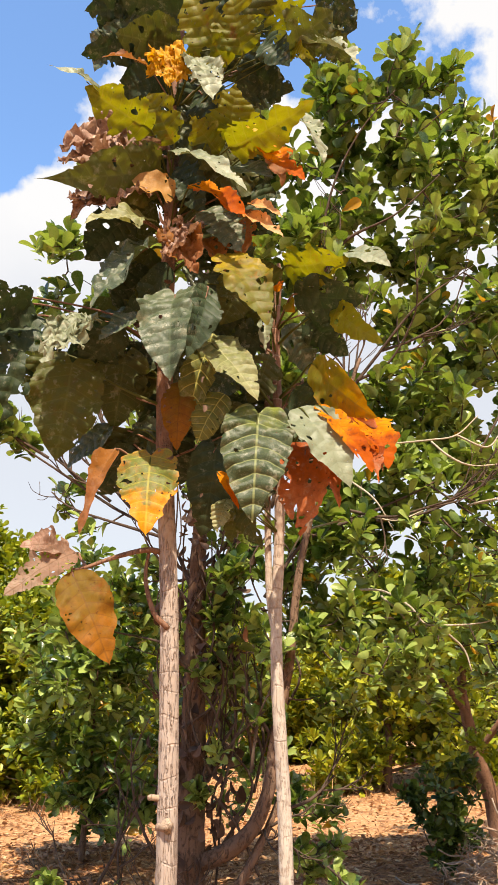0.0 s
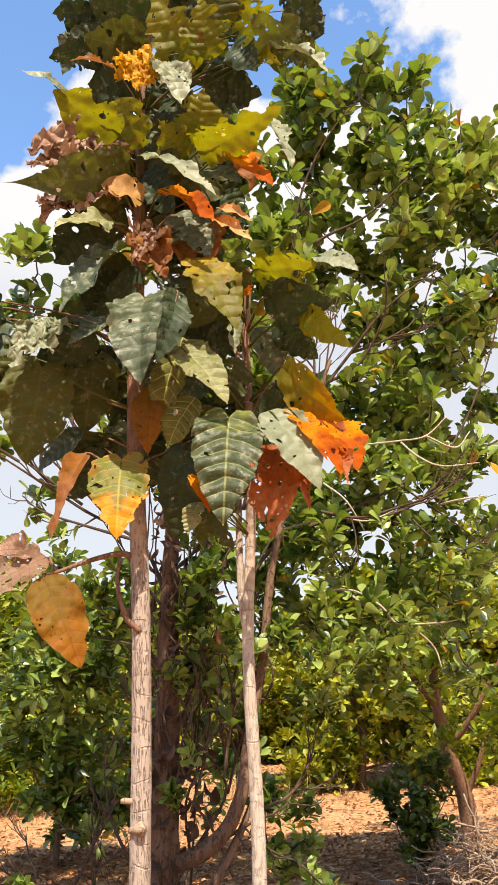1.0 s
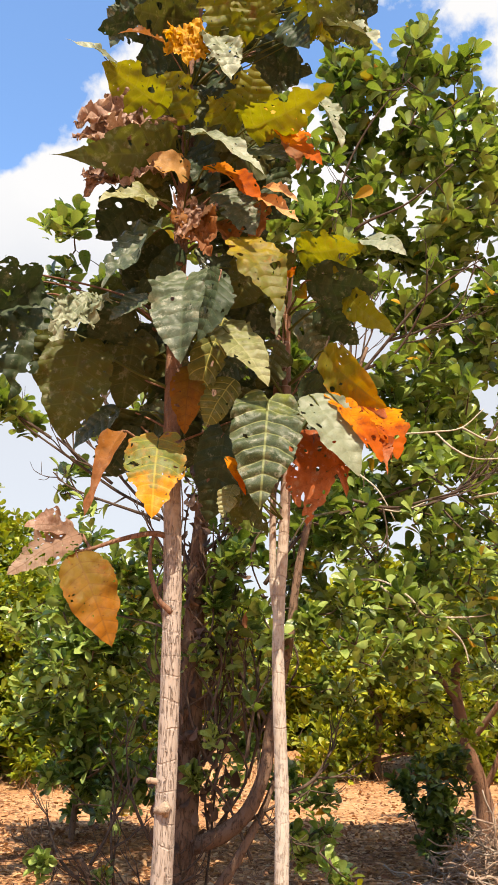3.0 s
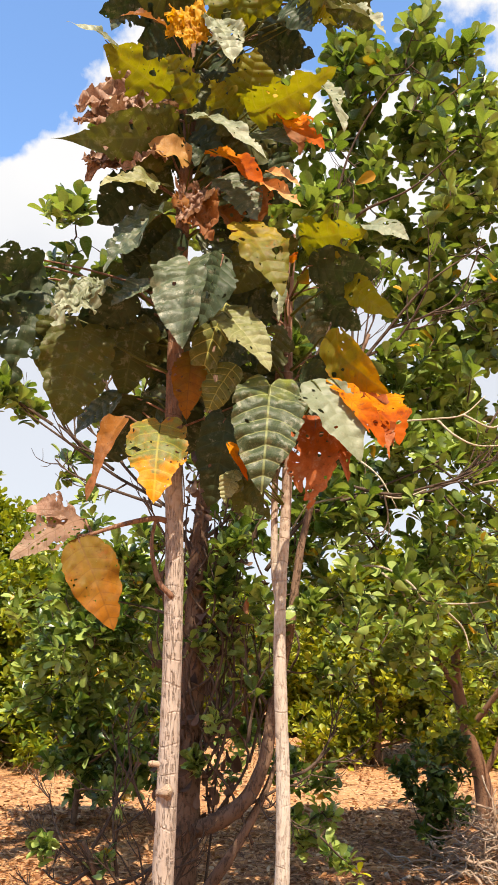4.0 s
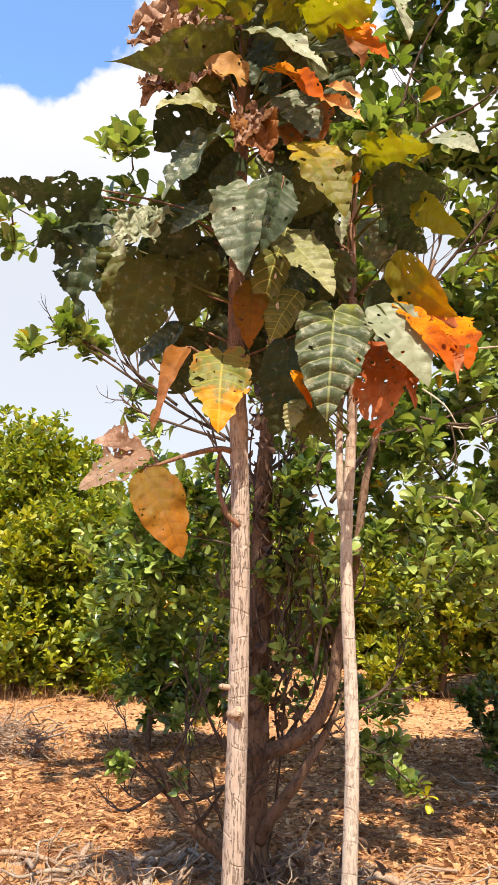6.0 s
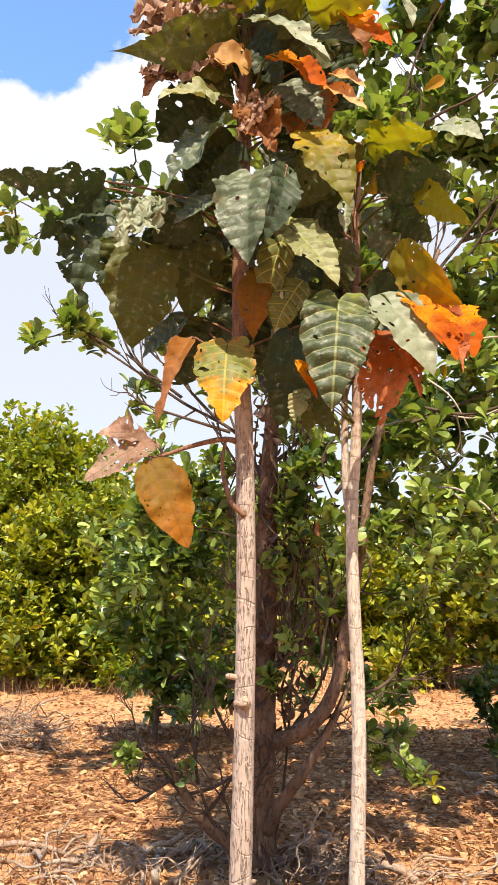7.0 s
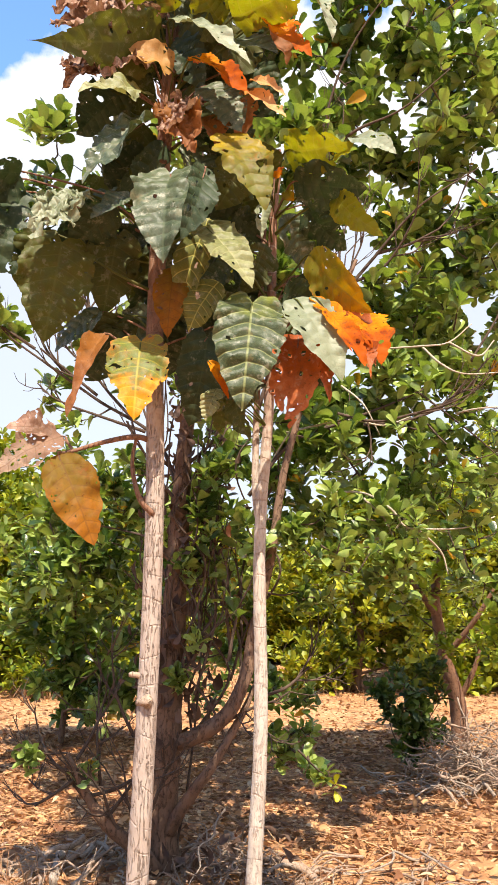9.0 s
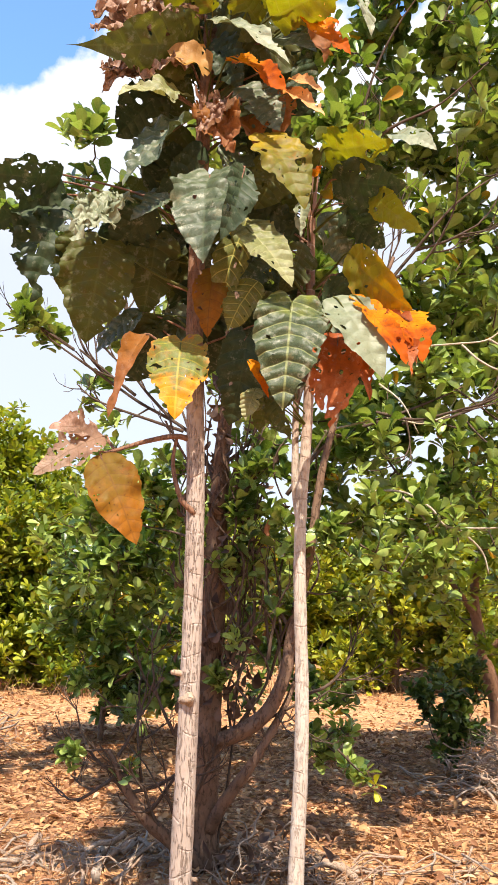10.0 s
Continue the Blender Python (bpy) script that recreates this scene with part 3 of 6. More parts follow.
def big_leaf(tree, base, tip, width, roll, fold, kind, shape, seed):
    """One large leaf with its stalk, from the stalk's end to the tip: wavy blade, uneven margin, bites and insect holes."""
    rng = random.Random(seed * 7 + 3)
    base, tip = Vector(base), Vector(tip)
    axis = tip - base
    length = axis.length
    axis.normalize()
    under = kind in ("olive", "yellowgreen", "dark", "olivedark", "yellowing3")
    # of the two ways to turn, the one that shows more of the lit face, or of the underside
    across, out = max((lean_frame(axis, r, under) for r in (roll, -roll)), key=lambda f: -f[1].z if under else f[1].z)
    dry = kind in ("withered", "brown", "drypale", "peach", "yellowdry", "rust", "tan")
    teeth, n_bites, bite, big, pin = OUTLINE[shape]
    rows, cols = (46, 34) if max(length, width) > 0.2 else (26, 20)
    off = Vector((seed * 3.17, seed * 1.31, 0))
    heart = shape.startswith("heart")
    a0 = -0.13 if heart else 0.0
    bites = [(rng.choice((-1, 1)), rng.uniform(0.15, 1.0), rng.uniform(0.03, 0.09), rng.uniform(0.4, 1.0) * bite * 2) for _ in range(n_bites * 2)]
    sag, twist = rng.uniform(0.05, 0.12) * length, rng.uniform(-0.35, 0.35)
    rumple = {"crumple": 0.10, "torn": 0.11, "lace": 0.07}.get(shape, 0.05) * (1.4 if dry else 1)
    tilt = math.tan(radians(fold))
    lobes = rng.uniform(2.3, 3.2), rng.uniform(0, 6.28)
    P, F, uv = [], [], []
    for i in range(rows + 1):
        a = a0 + (1.02 - a0) * i / rows
        for j in range(cols + 1):
            s = 1.12 * (2 * j / cols - 1)
            side = math.copysign(1, s)
            x, y = a * length, s * width * 0.5
            w = half_width(shape, a)
            m = Vector((a * 9, side * 4, 0)) + off
            w *= 1 + teeth * (noise.noise(m) + 0.8 * noise.noise(m * 2.9) + 0.5 * noise.noise(m * 6.3))
            if shape == "lobed":
                w *= 1 - 0.34 * max(0.0, math.sin(a * lobes[0] * 6.28 + lobes[1] + side * 0.9)) ** 1.6
            for bs, c, spread, deep in bites:
                if bs == side:
                    w -= deep * math.exp(-((a - c) / spread) ** 2)
            f = w - abs(s)
            if heart and a < 0.0:
                f = min(f, abs(s) - 1.9 * (-a))
            if shape == "ragtip" and a > 0.6:
                f = min(f, 0.55 - (a - 0.6) * 1.1 - 0.9 * noise.noise(Vector((x * 30, y * 30, 9)) + off))
            if abs(s) > 0.05:
                h = noise.noise(Vector((x * 26, y * 26, 2)) + off)
                g = noise.noise(Vector((x * 75, y * 75, 5)) + off)
                inner = min(1.0, (abs(s) - 0.05) * 6)
                rim = (0.45 if shape == "eaten" else 0.16) * max(0.0, abs(s) - 0.45)
                f = min(f, (big - rim - h * inner) * 0.8, (pin - rim - g * inner) * 0.5)
            puff = 0.25 - (abs((a * 8 - abs(s) * 0.80 - s * s * 0.52) % 1 - 0.5)) ** 2
            lift = abs(y) * tilt * 0.8 - sag * 4 * (a - 0.5) ** 2 + sag + twist * y * a
            lift += puff * (0.055 if kind in ("heart", "grey", "yellowpale", "stripe") else 0.022) * width * (1 - 0.5 * abs(s))
            lift += rumple * width * (noise.noise(Vector((x * 11, y * 11, 7)) + off) + 0.55 * noise.noise(Vector((x * 27, y * 27, 3)) + off)) * (0.35 + abs(s)) * 2
            lift += 0.05 * width * math.sin(a * 15 + side * 1.7 + seed) * abs(s) ** 2
            if dry:
                lift += 0.16 * width * abs(s) ** 2.5
            if shape == "crumple":
                x += 0.10 * length * noise.noise(Vector((a * 6, s * 5, 11)) + off)
                y += 0.16 * width * noise.noise(Vector((a * 6, s * 5, 17)) + off)
                lift += 0.16 * width * noise.noise(Vector((a * 9, s * 6, 23)) + off) + 0.09 * width * noise.noise(Vector((a * 19, s * 13, 29)) + off)
            pull = (0.05 * length * abs(s) ** 1.4 * max(0, 1 - a) ** 2.2) if not heart else 0
            P.append(base + axis * (x - pull) + across * y + out * lift)
            F.append(f)
            uv.append(Vector((0.5 + s * 0.5 / 1.12, a)))
    verts, coords, faces = cut_sheet(P, F, uv, rows, cols)
    root = nearest_on(tree, base.z - 0.03 - 0.25 * (base - nearest_on(tree, base.z)).length)
    if tree is tree_a and base.x < -0.45 and base.z < 2.1:
        root = Vector((-0.53, 2.965, 1.99))
    span = (base - root).length
    thick = min(1.0, max(0.45, length / 0.32))
    mid = root.lerp(base, rng.uniform(0.4, 0.65)) + Vector((0, rng.uniform(-0.04, 0.08), rng.uniform(-0.04, 0.14))) * span
    low = base + out * (sag * 0.05 - 0.004)
    tv, tt = tube(smooth_line([root, mid, low, base + axis * length * 0.3 + out * (sag * 0.84 - 0.006)], 4), [0.0075 * thick, 0.005 * thick, 0.0042 * thick, 0.0018], 6)
    wood = YOUNG_BARK if kind in ("withered", "brown", "dark", "grey", "rust", "drypale", "amber") else LEAF["olive"]
    leaf = part("leaf", mesh_of("leaf", verts, faces, LEAF[kind], True, coords), tree, LEAF_WORDS.get(kind, ""))
    part("stalk", mesh_of("stalk", tv, tt.tolist(), wood, True, [(0.5, 0.02)] * len(tv)), leaf)
    return leaf


LEAF_WORDS = {
    "grey": "dusty grey-green leaf with pale ribs", "heart": "heart-shaped ribbed green leaf", "olive": "olive-green leaf",
    "yellowgreen": "ragged yellow-green leaf", "olivedark": "dark olive leaf with holes", "stripe": "green leaf with yellow ribs", "greypale": "pale grey-green leaf", "dark": "dark green leaf", "pale": "pale dusty leaf", "yellowpale": "pale yellowish leaf",
    "yellowing": "leaf turning from green to orange", "yellowing2": "yellow leaf with insect holes", "yelloworange": "yellow and orange leaf", "yellowing3": "olive leaf turning orange at its edge",
    "orange": "bright orange withering leaf", "rust": "rust-red withered leaf", "amber": "amber-brown hanging leaf", "withered": "narrow withered brown leaf", "brown": "dry curled brown leaf",
    "drypale": "dry pale papery leaf", "tan": "tan dry leaf", "peach": "peach-coloured dry leaf", "yellowdry": "crumpled dry yellow leaf",
}

tree_a = thing("young_tree", (-0.22, 3.05, 0), "slender pale-barked young tree with huge green and orange leaves", "tree", "slender young trees")
line_a = smooth_line([(-0.235, 3.05, -0.08), (-0.226, 3.05, 0.45), (-0.217, 3.05, 1.06), (-0.219, 3.05, 1.80), (-0.25, 3.05, 2.60), (-0.24, 3.05, 3.46), (-0.206, 3.05, 4.57), (-0.19, 3.06, 5.05), (-0.18, 3.06, 5.2)], 14)
AXIS[tree_a] = line_a
trunk_a = part("trunk", mesh_fast("trunk", *tube(line_a, [0.048, 0.041, 0.038, 0.036, 0.034, 0.030, 0.024, 0.016, 0.008], 20, 0.06, 1), PALE_BARK), tree_a, "pale fissured bark, red-brown higher up")
part("branch", mesh_fast("branch", *tube(smooth_line([(-0.225, 3.05, 2.04), (-0.30, 3.03, 2.06), (-0.42, 3.0, 2.03), (-0.545, 2.96, 1.98)], 6), [0.014, 0.011, 0.009, 0.007], 10, 0.12, 3), YOUNG_BARK), tree_a)
part("branch", mesh_fast("branch", *tube(smooth_line([(-0.22, 3.02, 1.76), (-0.275, 3.0, 1.82), (-0.31, 3.02, 1.95), (-0.30, 3.04, 2.06)], 6), [0.012, 0.010, 0.008, 0.006], 8, 0.12, 4), YOUNG_BARK), tree_a)
part("knot", mesh_fast("knot", *tube(smooth_line([(-0.226, 3.04, 1.075), (-0.213, 3.005, 1.08), (-0.205, 2.985, 1.085)], 5), [0.030, 0.023, 0.010], 14, 0.5, 5), KNOT), trunk_a)
part("branch_stub", mesh_fast("branch_stub", *tube(smooth_line([(-0.24, 3.04, 1.165), (-0.27, 3.02, 1.172), (-0.283, 3.01, 1.172)], 4), [0.011, 0.010, 0.007], 8, 0.25, 6), DEAD), trunk_a, "pale broken stub")

tree_b = thing("young_tree", (0.19, 3.2, 0), "thin pale-stemmed young tree with broad ribbed and orange leaves", "tree", "slender young trees")
line_b = smooth_line([(0.18, 3.2, -0.08), (0.195, 3.2, 0.42), (0.21, 3.2, 0.85), (0.208, 3.2, 1.16), (0.195, 3.2, 1.70), (0.224, 3.2, 2.28), (0.228, 3.2, 3.03), (0.245, 3.2, 3.28), (0.25, 3.2, 3.4)], 14)
AXIS[tree_b] = line_b
part("trunk", mesh_fast("trunk", *tube(line_b, [0.033, 0.030, 0.027, 0.025, 0.022, 0.019, 0.016, 0.010], 18, 0.08, 7), THIN_BARK), tree_b, "smooth pale bark, browner higher up")
part("branch", mesh_fast("branch", *tube(smooth_line([(0.197, 3.21, 1.72), (0.178, 3.22, 1.86), (0.172, 3.22, 2.05), (0.176, 3.23, 2.35), (0.19, 3.25, 3.0), (0.205, 3.25, 3.2)], 8), [0.015, 0.016, 0.014, 0.012, 0.007], 10, 0.1, 9), THIN_BARK), tree_b, "thinner second stem")

big_leaf(tree_a, (-0.268, 2.900, 3.700), (-0.738, 2.660, 3.487), 0.255, 4, 8, "olive", "tail", 0)
big_leaf(tree_a, (-0.259, 2.920, 3.844), (-0.692, 2.840, 3.778), 0.240, 10, 10, "brown", "crumple", 1)
big_leaf(tree_a, (-0.302, 2.900, 3.600), (-0.649, 2.820, 3.501), 0.229, -8, 8, "brown", "crumple", 2)
big_leaf(tree_a, (-0.386, 2.950, 3.765), (-0.716, 2.880, 3.717), 0.209, 10, 10, "brown", "crumple", 3)
big_leaf(tree_a, (-0.474, 2.920, 3.573), (-0.635, 2.840, 3.417), 0.125, -10, 12, "brown", "crumple", 4)
big_leaf(tree_a, (-0.206, 2.860, 3.524), (-0.384, 2.820, 3.592), 0.178, 4, 6, "tan", "smooth", 5)
big_leaf(tree_a, (-0.290, 2.900, 3.441), (-0.539, 2.680, 3.294), 0.138, 14, 12, "yellowpale", "torn", 6)
big_leaf(tree_a, (-0.275, 2.950, 3.382), (-0.505, 2.700, 2.932), 0.204, 24, 26, "grey", "torn", 7)
big_leaf(tree_a, (-0.234, 3.000, 3.287), (-0.448, 2.950, 2.986), 0.144, 10, 14, "dark", "ovate", 8)
big_leaf(tree_a, (-0.311, 3.100, 3.219), (-0.364, 3.120, 3.025), 0.208, 8, 8, "olive", "ovate", 9)
big_leaf(tree_a, (-0.799, 2.950, 3.113), (-1.150, 2.660, 2.997), 0.196, 12, 8, "dark", "eaten", 10)
big_leaf(tree_a, (-0.816, 3.020, 3.121), (-1.053, 2.900, 2.852), 0.228, 8, 10, "dark", "eaten", 11)
big_leaf(tree_a, (-0.814, 3.060, 3.086), (-0.918, 3.000, 2.577), 0.334, 8, 8, "dark", "eaten", 12)
big_leaf(tree_a, (-0.710, 3.020, 2.896), (-0.815, 3.080, 2.675), 0.204, 10, 10, "olive", "ovate", 13)
big_leaf(tree_a, (-0.612, 2.920, 2.802), (-0.674, 3.000, 2.423), 0.288, 5, 10, "olive", "heart", 14)
big_leaf(tree_a, (-0.413, 3.000, 2.874), (-0.466, 3.100, 2.581), 0.222, 6, 14, "olivedark", "heart", 15)
big_leaf(tree_a, (-0.524, 2.860, 2.982), (-0.697, 2.740, 2.722), 0.186, 14, 16, "pale", "crumple", 16)
big_leaf(tree_a, (-0.409, 2.900, 2.954), (-0.614, 2.980, 2.800), 0.197, 10, 12, "dark", "ovate", 17)
big_leaf(tree_a, (-0.327, 2.880, 2.992), (-0.487, 2.800, 2.845), 0.094, 14, 16, "grey", "ovate", 18)
big_leaf(tree_a, (-0.344, 3.060, 2.952), (-0.443, 3.140, 2.699), 0.213, 10, 10, "dark", "ovate", 19)
big_leaf(tree_a, (-0.288, 3.080, 2.849), (-0.343, 3.160, 2.608), 0.188, 10, 10, "olivedark", "ovate", 20)
big_leaf(tree_a, (-0.191, 2.800, 3.043), (-0.194, 2.660, 2.627), 0.263, -14, 26, "grey", "heart", 21)
# dark blade added as the shaded right half of the grey leaf above
big_leaf(tree_a, (-0.061, 2.740, 3.046), (-0.133, 2.620, 2.694), 0.139, 14, 18, "dark", "ovate", 22)
big_leaf(tree_a, (-0.105, 2.700, 2.970), (-0.076, 2.660, 2.781), 0.063, 20, 20, "grey", "torn", 23)
big_leaf(tree_a, (-0.043, 2.920, 2.926), (-0.154, 3.000, 2.511), 0.161, 14, 14, "stripe", "ovate", 24)
big_leaf(tree_a, (0.004, 2.900, 2.655), (-0.111, 2.940, 2.459), 0.152, 10, 10, "stripe", "ovate", 25)
big_leaf(tree_a, (-0.172, 2.990, 2.743), (-0.189, 2.950, 2.439), 0.146, 8, 12, "amber", "smooth", 26)
big_leaf(tree_a, (-0.106, 2.880, 3.392), (-0.232, 2.780, 3.209), 0.165, 12, 26, "brown", "crumple", 27)
big_leaf(tree_a, (-0.223, 2.860, 3.372), (-0.112, 2.780, 3.116), 0.173, 8, 16, "withered", "crumple", 28)
big_leaf(tree_a, (-0.109, 2.930, 3.382), (0.011, 2.900, 3.202), 0.144, 10, 20, "withered", "torn", 29)
big_leaf(tree_a, (0.110, 2.940, 3.519), (0.077, 2.900, 3.228), 0.112, 12, 20, "withered", "torn", 30)
big_leaf(tree_a, (-0.226, 2.840, 3.745), (0.101, 2.600, 3.387), 0.110, 16, 14, "pale", "torn", 31)
big_leaf(tree_a, (0.002, 2.900, 3.696), (0.209, 2.720, 3.516), 0.152, 14, 14, "grey", "ovate", 32)
big_leaf(tree_a, (-0.137, 2.820, 3.557), (0.101, 2.720, 3.344), 0.123, 14, 16, "orange", "torn", 33)
big_leaf(tree_a, (0.103, 2.780, 3.441), (0.242, 2.740, 3.355), 0.070, 14, 16, "peach", "torn", 34)
big_leaf(tree_a, (0.088, 2.800, 3.393), (0.244, 2.740, 3.257), 0.084, 10, 16, "peach", "torn", 35)
big_leaf(tree_a, (-0.073, 2.880, 3.481), (0.077, 2.800, 3.233), 0.190, 8, 10, "grey", "ovate", 36)
big_leaf(tree_a, (0.193, 2.970, 3.894), (0.261, 2.950, 3.643), 0.120, 10, 20, "withered", "torn", 37)
big_leaf(tree_a, (-0.301, 2.800, 3.818), (-0.554, 2.580, 3.867), 0.221, 8, 12, "yellowgreen", "lobed", 38)
big_leaf(tree_a, (-0.488, 2.620, 3.859), (-0.677, 2.500, 3.889), 0.074, 12, 14, "pale", "torn", 39)
big_leaf(tree_a, (-0.207, 2.840, 3.782), (-0.312, 2.740, 3.987), 0.201, 8, 12, "yellowgreen", "lobed", 40)
big_leaf(tree_a, (0.011, 2.840, 3.789), (0.068, 2.720, 3.990), 0.231, 8, 14, "yellowgreen", "lobed", 41)
big_leaf(tree_a, (0.028, 2.800, 3.730), (0.368, 2.540, 3.749), 0.224, 12, 16, "yellowgreen", "lobed", 42)
big_leaf(tree_a, (-0.014, 2.860, 3.747), (-0.135, 2.760, 3.864), 0.163, 8, 12, "yellowgreen", "lobed", 43)
big_leaf(tree_a, (0.020, 2.920, 3.857), (-0.101, 2.860, 3.668), 0.144, 8, 12, "olive", "ovate", 44)
big_leaf(tree_a, (0.102, 2.800, 3.843), (0.261, 2.720, 3.632), 0.144, 12, 12, "yelloworange", "lobed", 45)
big_leaf(tree_a, (0.140, 2.780, 3.714), (0.332, 2.660, 3.467), 0.106, 14, 20, "orange", "torn", 46)
big_leaf(tree_a, (0.314, 2.800, 3.882), (0.417, 2.700, 3.580), 0.134, 16, 18, "pale", "torn", 47)
big_leaf(tree_a, (-0.187, 2.840, 4.231), (-0.318, 2.780, 4.069), 0.179, 8, 12, "yellowdry", "crumple", 48)
big_leaf(tree_a, (-0.306, 2.820, 4.226), (-0.150, 2.760, 4.021), 0.166, -8, 12, "yellowdry", "crumple", 49)
big_leaf(tree_a, (-0.254, 2.800, 4.232), (-0.226, 2.740, 3.975), 0.138, 8, 12, "yellowdry", "crumple", 50)
big_leaf(tree_a, (-0.335, 2.900, 4.244), (-0.531, 2.820, 4.215), 0.078, 20, 20, "withered", "torn", 51)
big_leaf(tree_a, (-0.126, 2.820, 4.219), (-0.032, 2.700, 3.876), 0.173, 10, 20, "pale", "torn", 52)
big_leaf(tree_a, (0.095, 2.800, 4.211), (0.048, 2.700, 4.446), 0.253, 10, 14, "yellowgreen", "lobed", 53)
big_leaf(tree_a, (0.024, 2.860, 4.205), (-0.148, 2.740, 4.521), 0.268, 10, 14, "yellowgreen", "lobed", 54)
big_leaf(tree_a, (0.102, 2.840, 4.367), (0.164, 2.740, 4.631), 0.240, 10, 14, "olive", "lobed", 55)
big_leaf(tree_a, (0.330, 2.860, 4.417), (0.200, 2.740, 4.551), 0.246, 10, 14, "yellowgreen", "lobed", 56)
big_leaf(tree_a, (0.253, 2.840, 4.266), (0.493, 2.720, 4.371), 0.255, 10, 14, "olive", "lobed", 57)
big_leaf(tree_a, (0.199, 2.850, 4.344), (0.296, 2.780, 4.131), 0.165, 8, 14, "dark", "ovate", 58)
big_leaf(tree_a, (0.323, 2.820, 4.268), (0.401, 2.740, 4.132), 0.081, 12, 14, "yellowgreen", "lobed", 59)
big_leaf(tree_a, (0.361, 2.820, 4.277), (0.580, 2.620, 3.983), 0.138, 18, 18, "pale", "torn", 60)
big_leaf(tree_a, (-0.170, 3.000, 4.625), (-0.468, 2.900, 4.642), 0.289, 8, 10, "dark", "ovate", 61)
big_leaf(tree_a, (-0.198, 3.020, 4.477), (-0.496, 2.950, 4.478), 0.266, 8, 10, "olivedark", "ovate", 62)
big_leaf(tree_a, (-0.351, 3.050, 4.574), (-0.665, 2.960, 4.374), 0.196, 10, 12, "dark", "torn", 63)
big_leaf(tree_a, (-0.253, 3.060, 4.316), (-0.507, 3.000, 4.186), 0.224, 8, 10, "dark", "ovate", 64)
big_leaf(tree_a, (-0.279, 3.080, 4.172), (-0.612, 3.060, 3.924), 0.208, 8, 10, "dark", "ovate", 65)
big_leaf(tree_a, (-0.403, 3.100, 4.797), (-0.664, 3.020, 4.682), 0.219, 8, 10, "dark", "torn", 66)
big_leaf(tree_a, (0.230, 3.000, 4.357), (0.068, 3.040, 4.104), 0.256, 8, 10, "dark", "ovate", 67)
big_leaf(tree_a, (0.123, 3.000, 4.293), (0.327, 2.950, 4.152), 0.169, 8, 10, "dark", "ovate", 68)
big_leaf(tree_a, (0.473, 3.120, 4.812), (0.678, 3.160, 4.709), 0.273, 8, 10, "dark", "torn", 69)
big_leaf(tree_a, (0.480, 3.120, 4.992), (0.678, 3.160, 4.924), 0.295, 8, 10, "dark", "torn", 70)
big_leaf(tree_a, (0.077, 3.050, 4.883), (-0.173, 3.000, 4.972), 0.382, 8, 10, "dark", "ovate", 71)
big_leaf(tree_a, (-0.091, 3.040, 4.265), (-0.133, 3.100, 3.997), 0.255, 8, 10, "dark", "ovate", 72)
big_leaf(tree_a, (0.468, 3.140, 4.656), (0.640, 3.200, 4.537), 0.187, 8, 10, "olivedark", "torn", 73)
big_leaf(tree_b, (0.131, 2.780, 2.529), (0.099, 2.680, 2.100), 0.266, 3, 12, "heart", "heart", 74)
big_leaf(tree_b, (0.289, 2.840, 2.574), (0.455, 2.720, 2.226), 0.215, 4, 12, "greypale", "smooth", 75)
big_leaf(tree_b, (0.363, 3.000, 2.824), (0.595, 2.860, 2.534), 0.187, 6, 14, "yellowing3", "smooth", 76)
big_leaf(tree_b, (0.355, 2.840, 2.583), (0.561, 2.720, 2.251), 0.103, 12, 20, "orange", "ragtip", 77)
# rust blade added as the shaded inside of the cupped orange leaf
big_leaf(tree_b, (0.413, 2.960, 2.615), (0.607, 2.880, 2.339), 0.196, 6, 14, "rust", "smooth", 78)
big_leaf(tree_b, (0.560, 2.940, 2.563), (0.614, 2.800, 2.316), 0.180, 8, 20, "orange", "ragtip", 79)
big_leaf(tree_b, (0.545, 2.850, 2.416), (0.569, 2.780, 2.251), 0.063, 16, 30, "rust", "torn", 80)
big_leaf(tree_b, (0.318, 2.940, 2.462), (0.281, 2.880, 2.078), 0.219, 6, 14, "rust", "ragtip", 81)
big_leaf(tree_b, (0.379, 2.980, 2.407), (0.439, 2.940, 2.196), 0.078, 14, 24, "rust", "torn", 82)
big_leaf(tree_b, (0.005, 2.840, 3.246), (0.169, 2.700, 2.853), 0.217, 6, 12, "yellowing2", "ovate", 83)
big_leaf(tree_b, (0.103, 2.970, 3.245), (-0.018, 3.020, 3.014), 0.200, 6, 10, "olive", "ovate", 84)
big_leaf(tree_b, (0.209, 2.980, 3.170), (0.155, 2.920, 3.269), 0.129, 8, 12, "olive", "ovate", 85)
big_leaf(tree_b, (0.259, 2.980, 3.264), (0.514, 2.760, 3.193), 0.226, 6, 10, "yellowgreen", "lobed", 86)
big_leaf(tree_b, (0.493, 2.780, 3.210), (0.648, 2.660, 3.081), 0.104, 10, 14, "greypale", "smooth", 87)
# one leaf in two blades: dark colour for its shaded part, yellow-green for the lit
big_leaf(tree_b, (0.297, 3.000, 3.141), (0.583, 2.900, 3.071), 0.217, 6, 10, "dark", "smooth", 88)
big_leaf(tree_b, (0.461, 2.980, 3.080), (0.636, 2.840, 2.840), 0.124, 8, 12, "yellowgreen", "ovate", 89)
big_leaf(tree_b, (-0.046, 2.820, 2.840), (0.125, 2.700, 2.559), 0.185, 6, 16, "yellowpale", "heart", 90)
big_leaf(tree_b, (0.179, 2.940, 3.021), (0.168, 2.900, 2.840), 0.068, 14, 20, "greypale", "torn", 91)
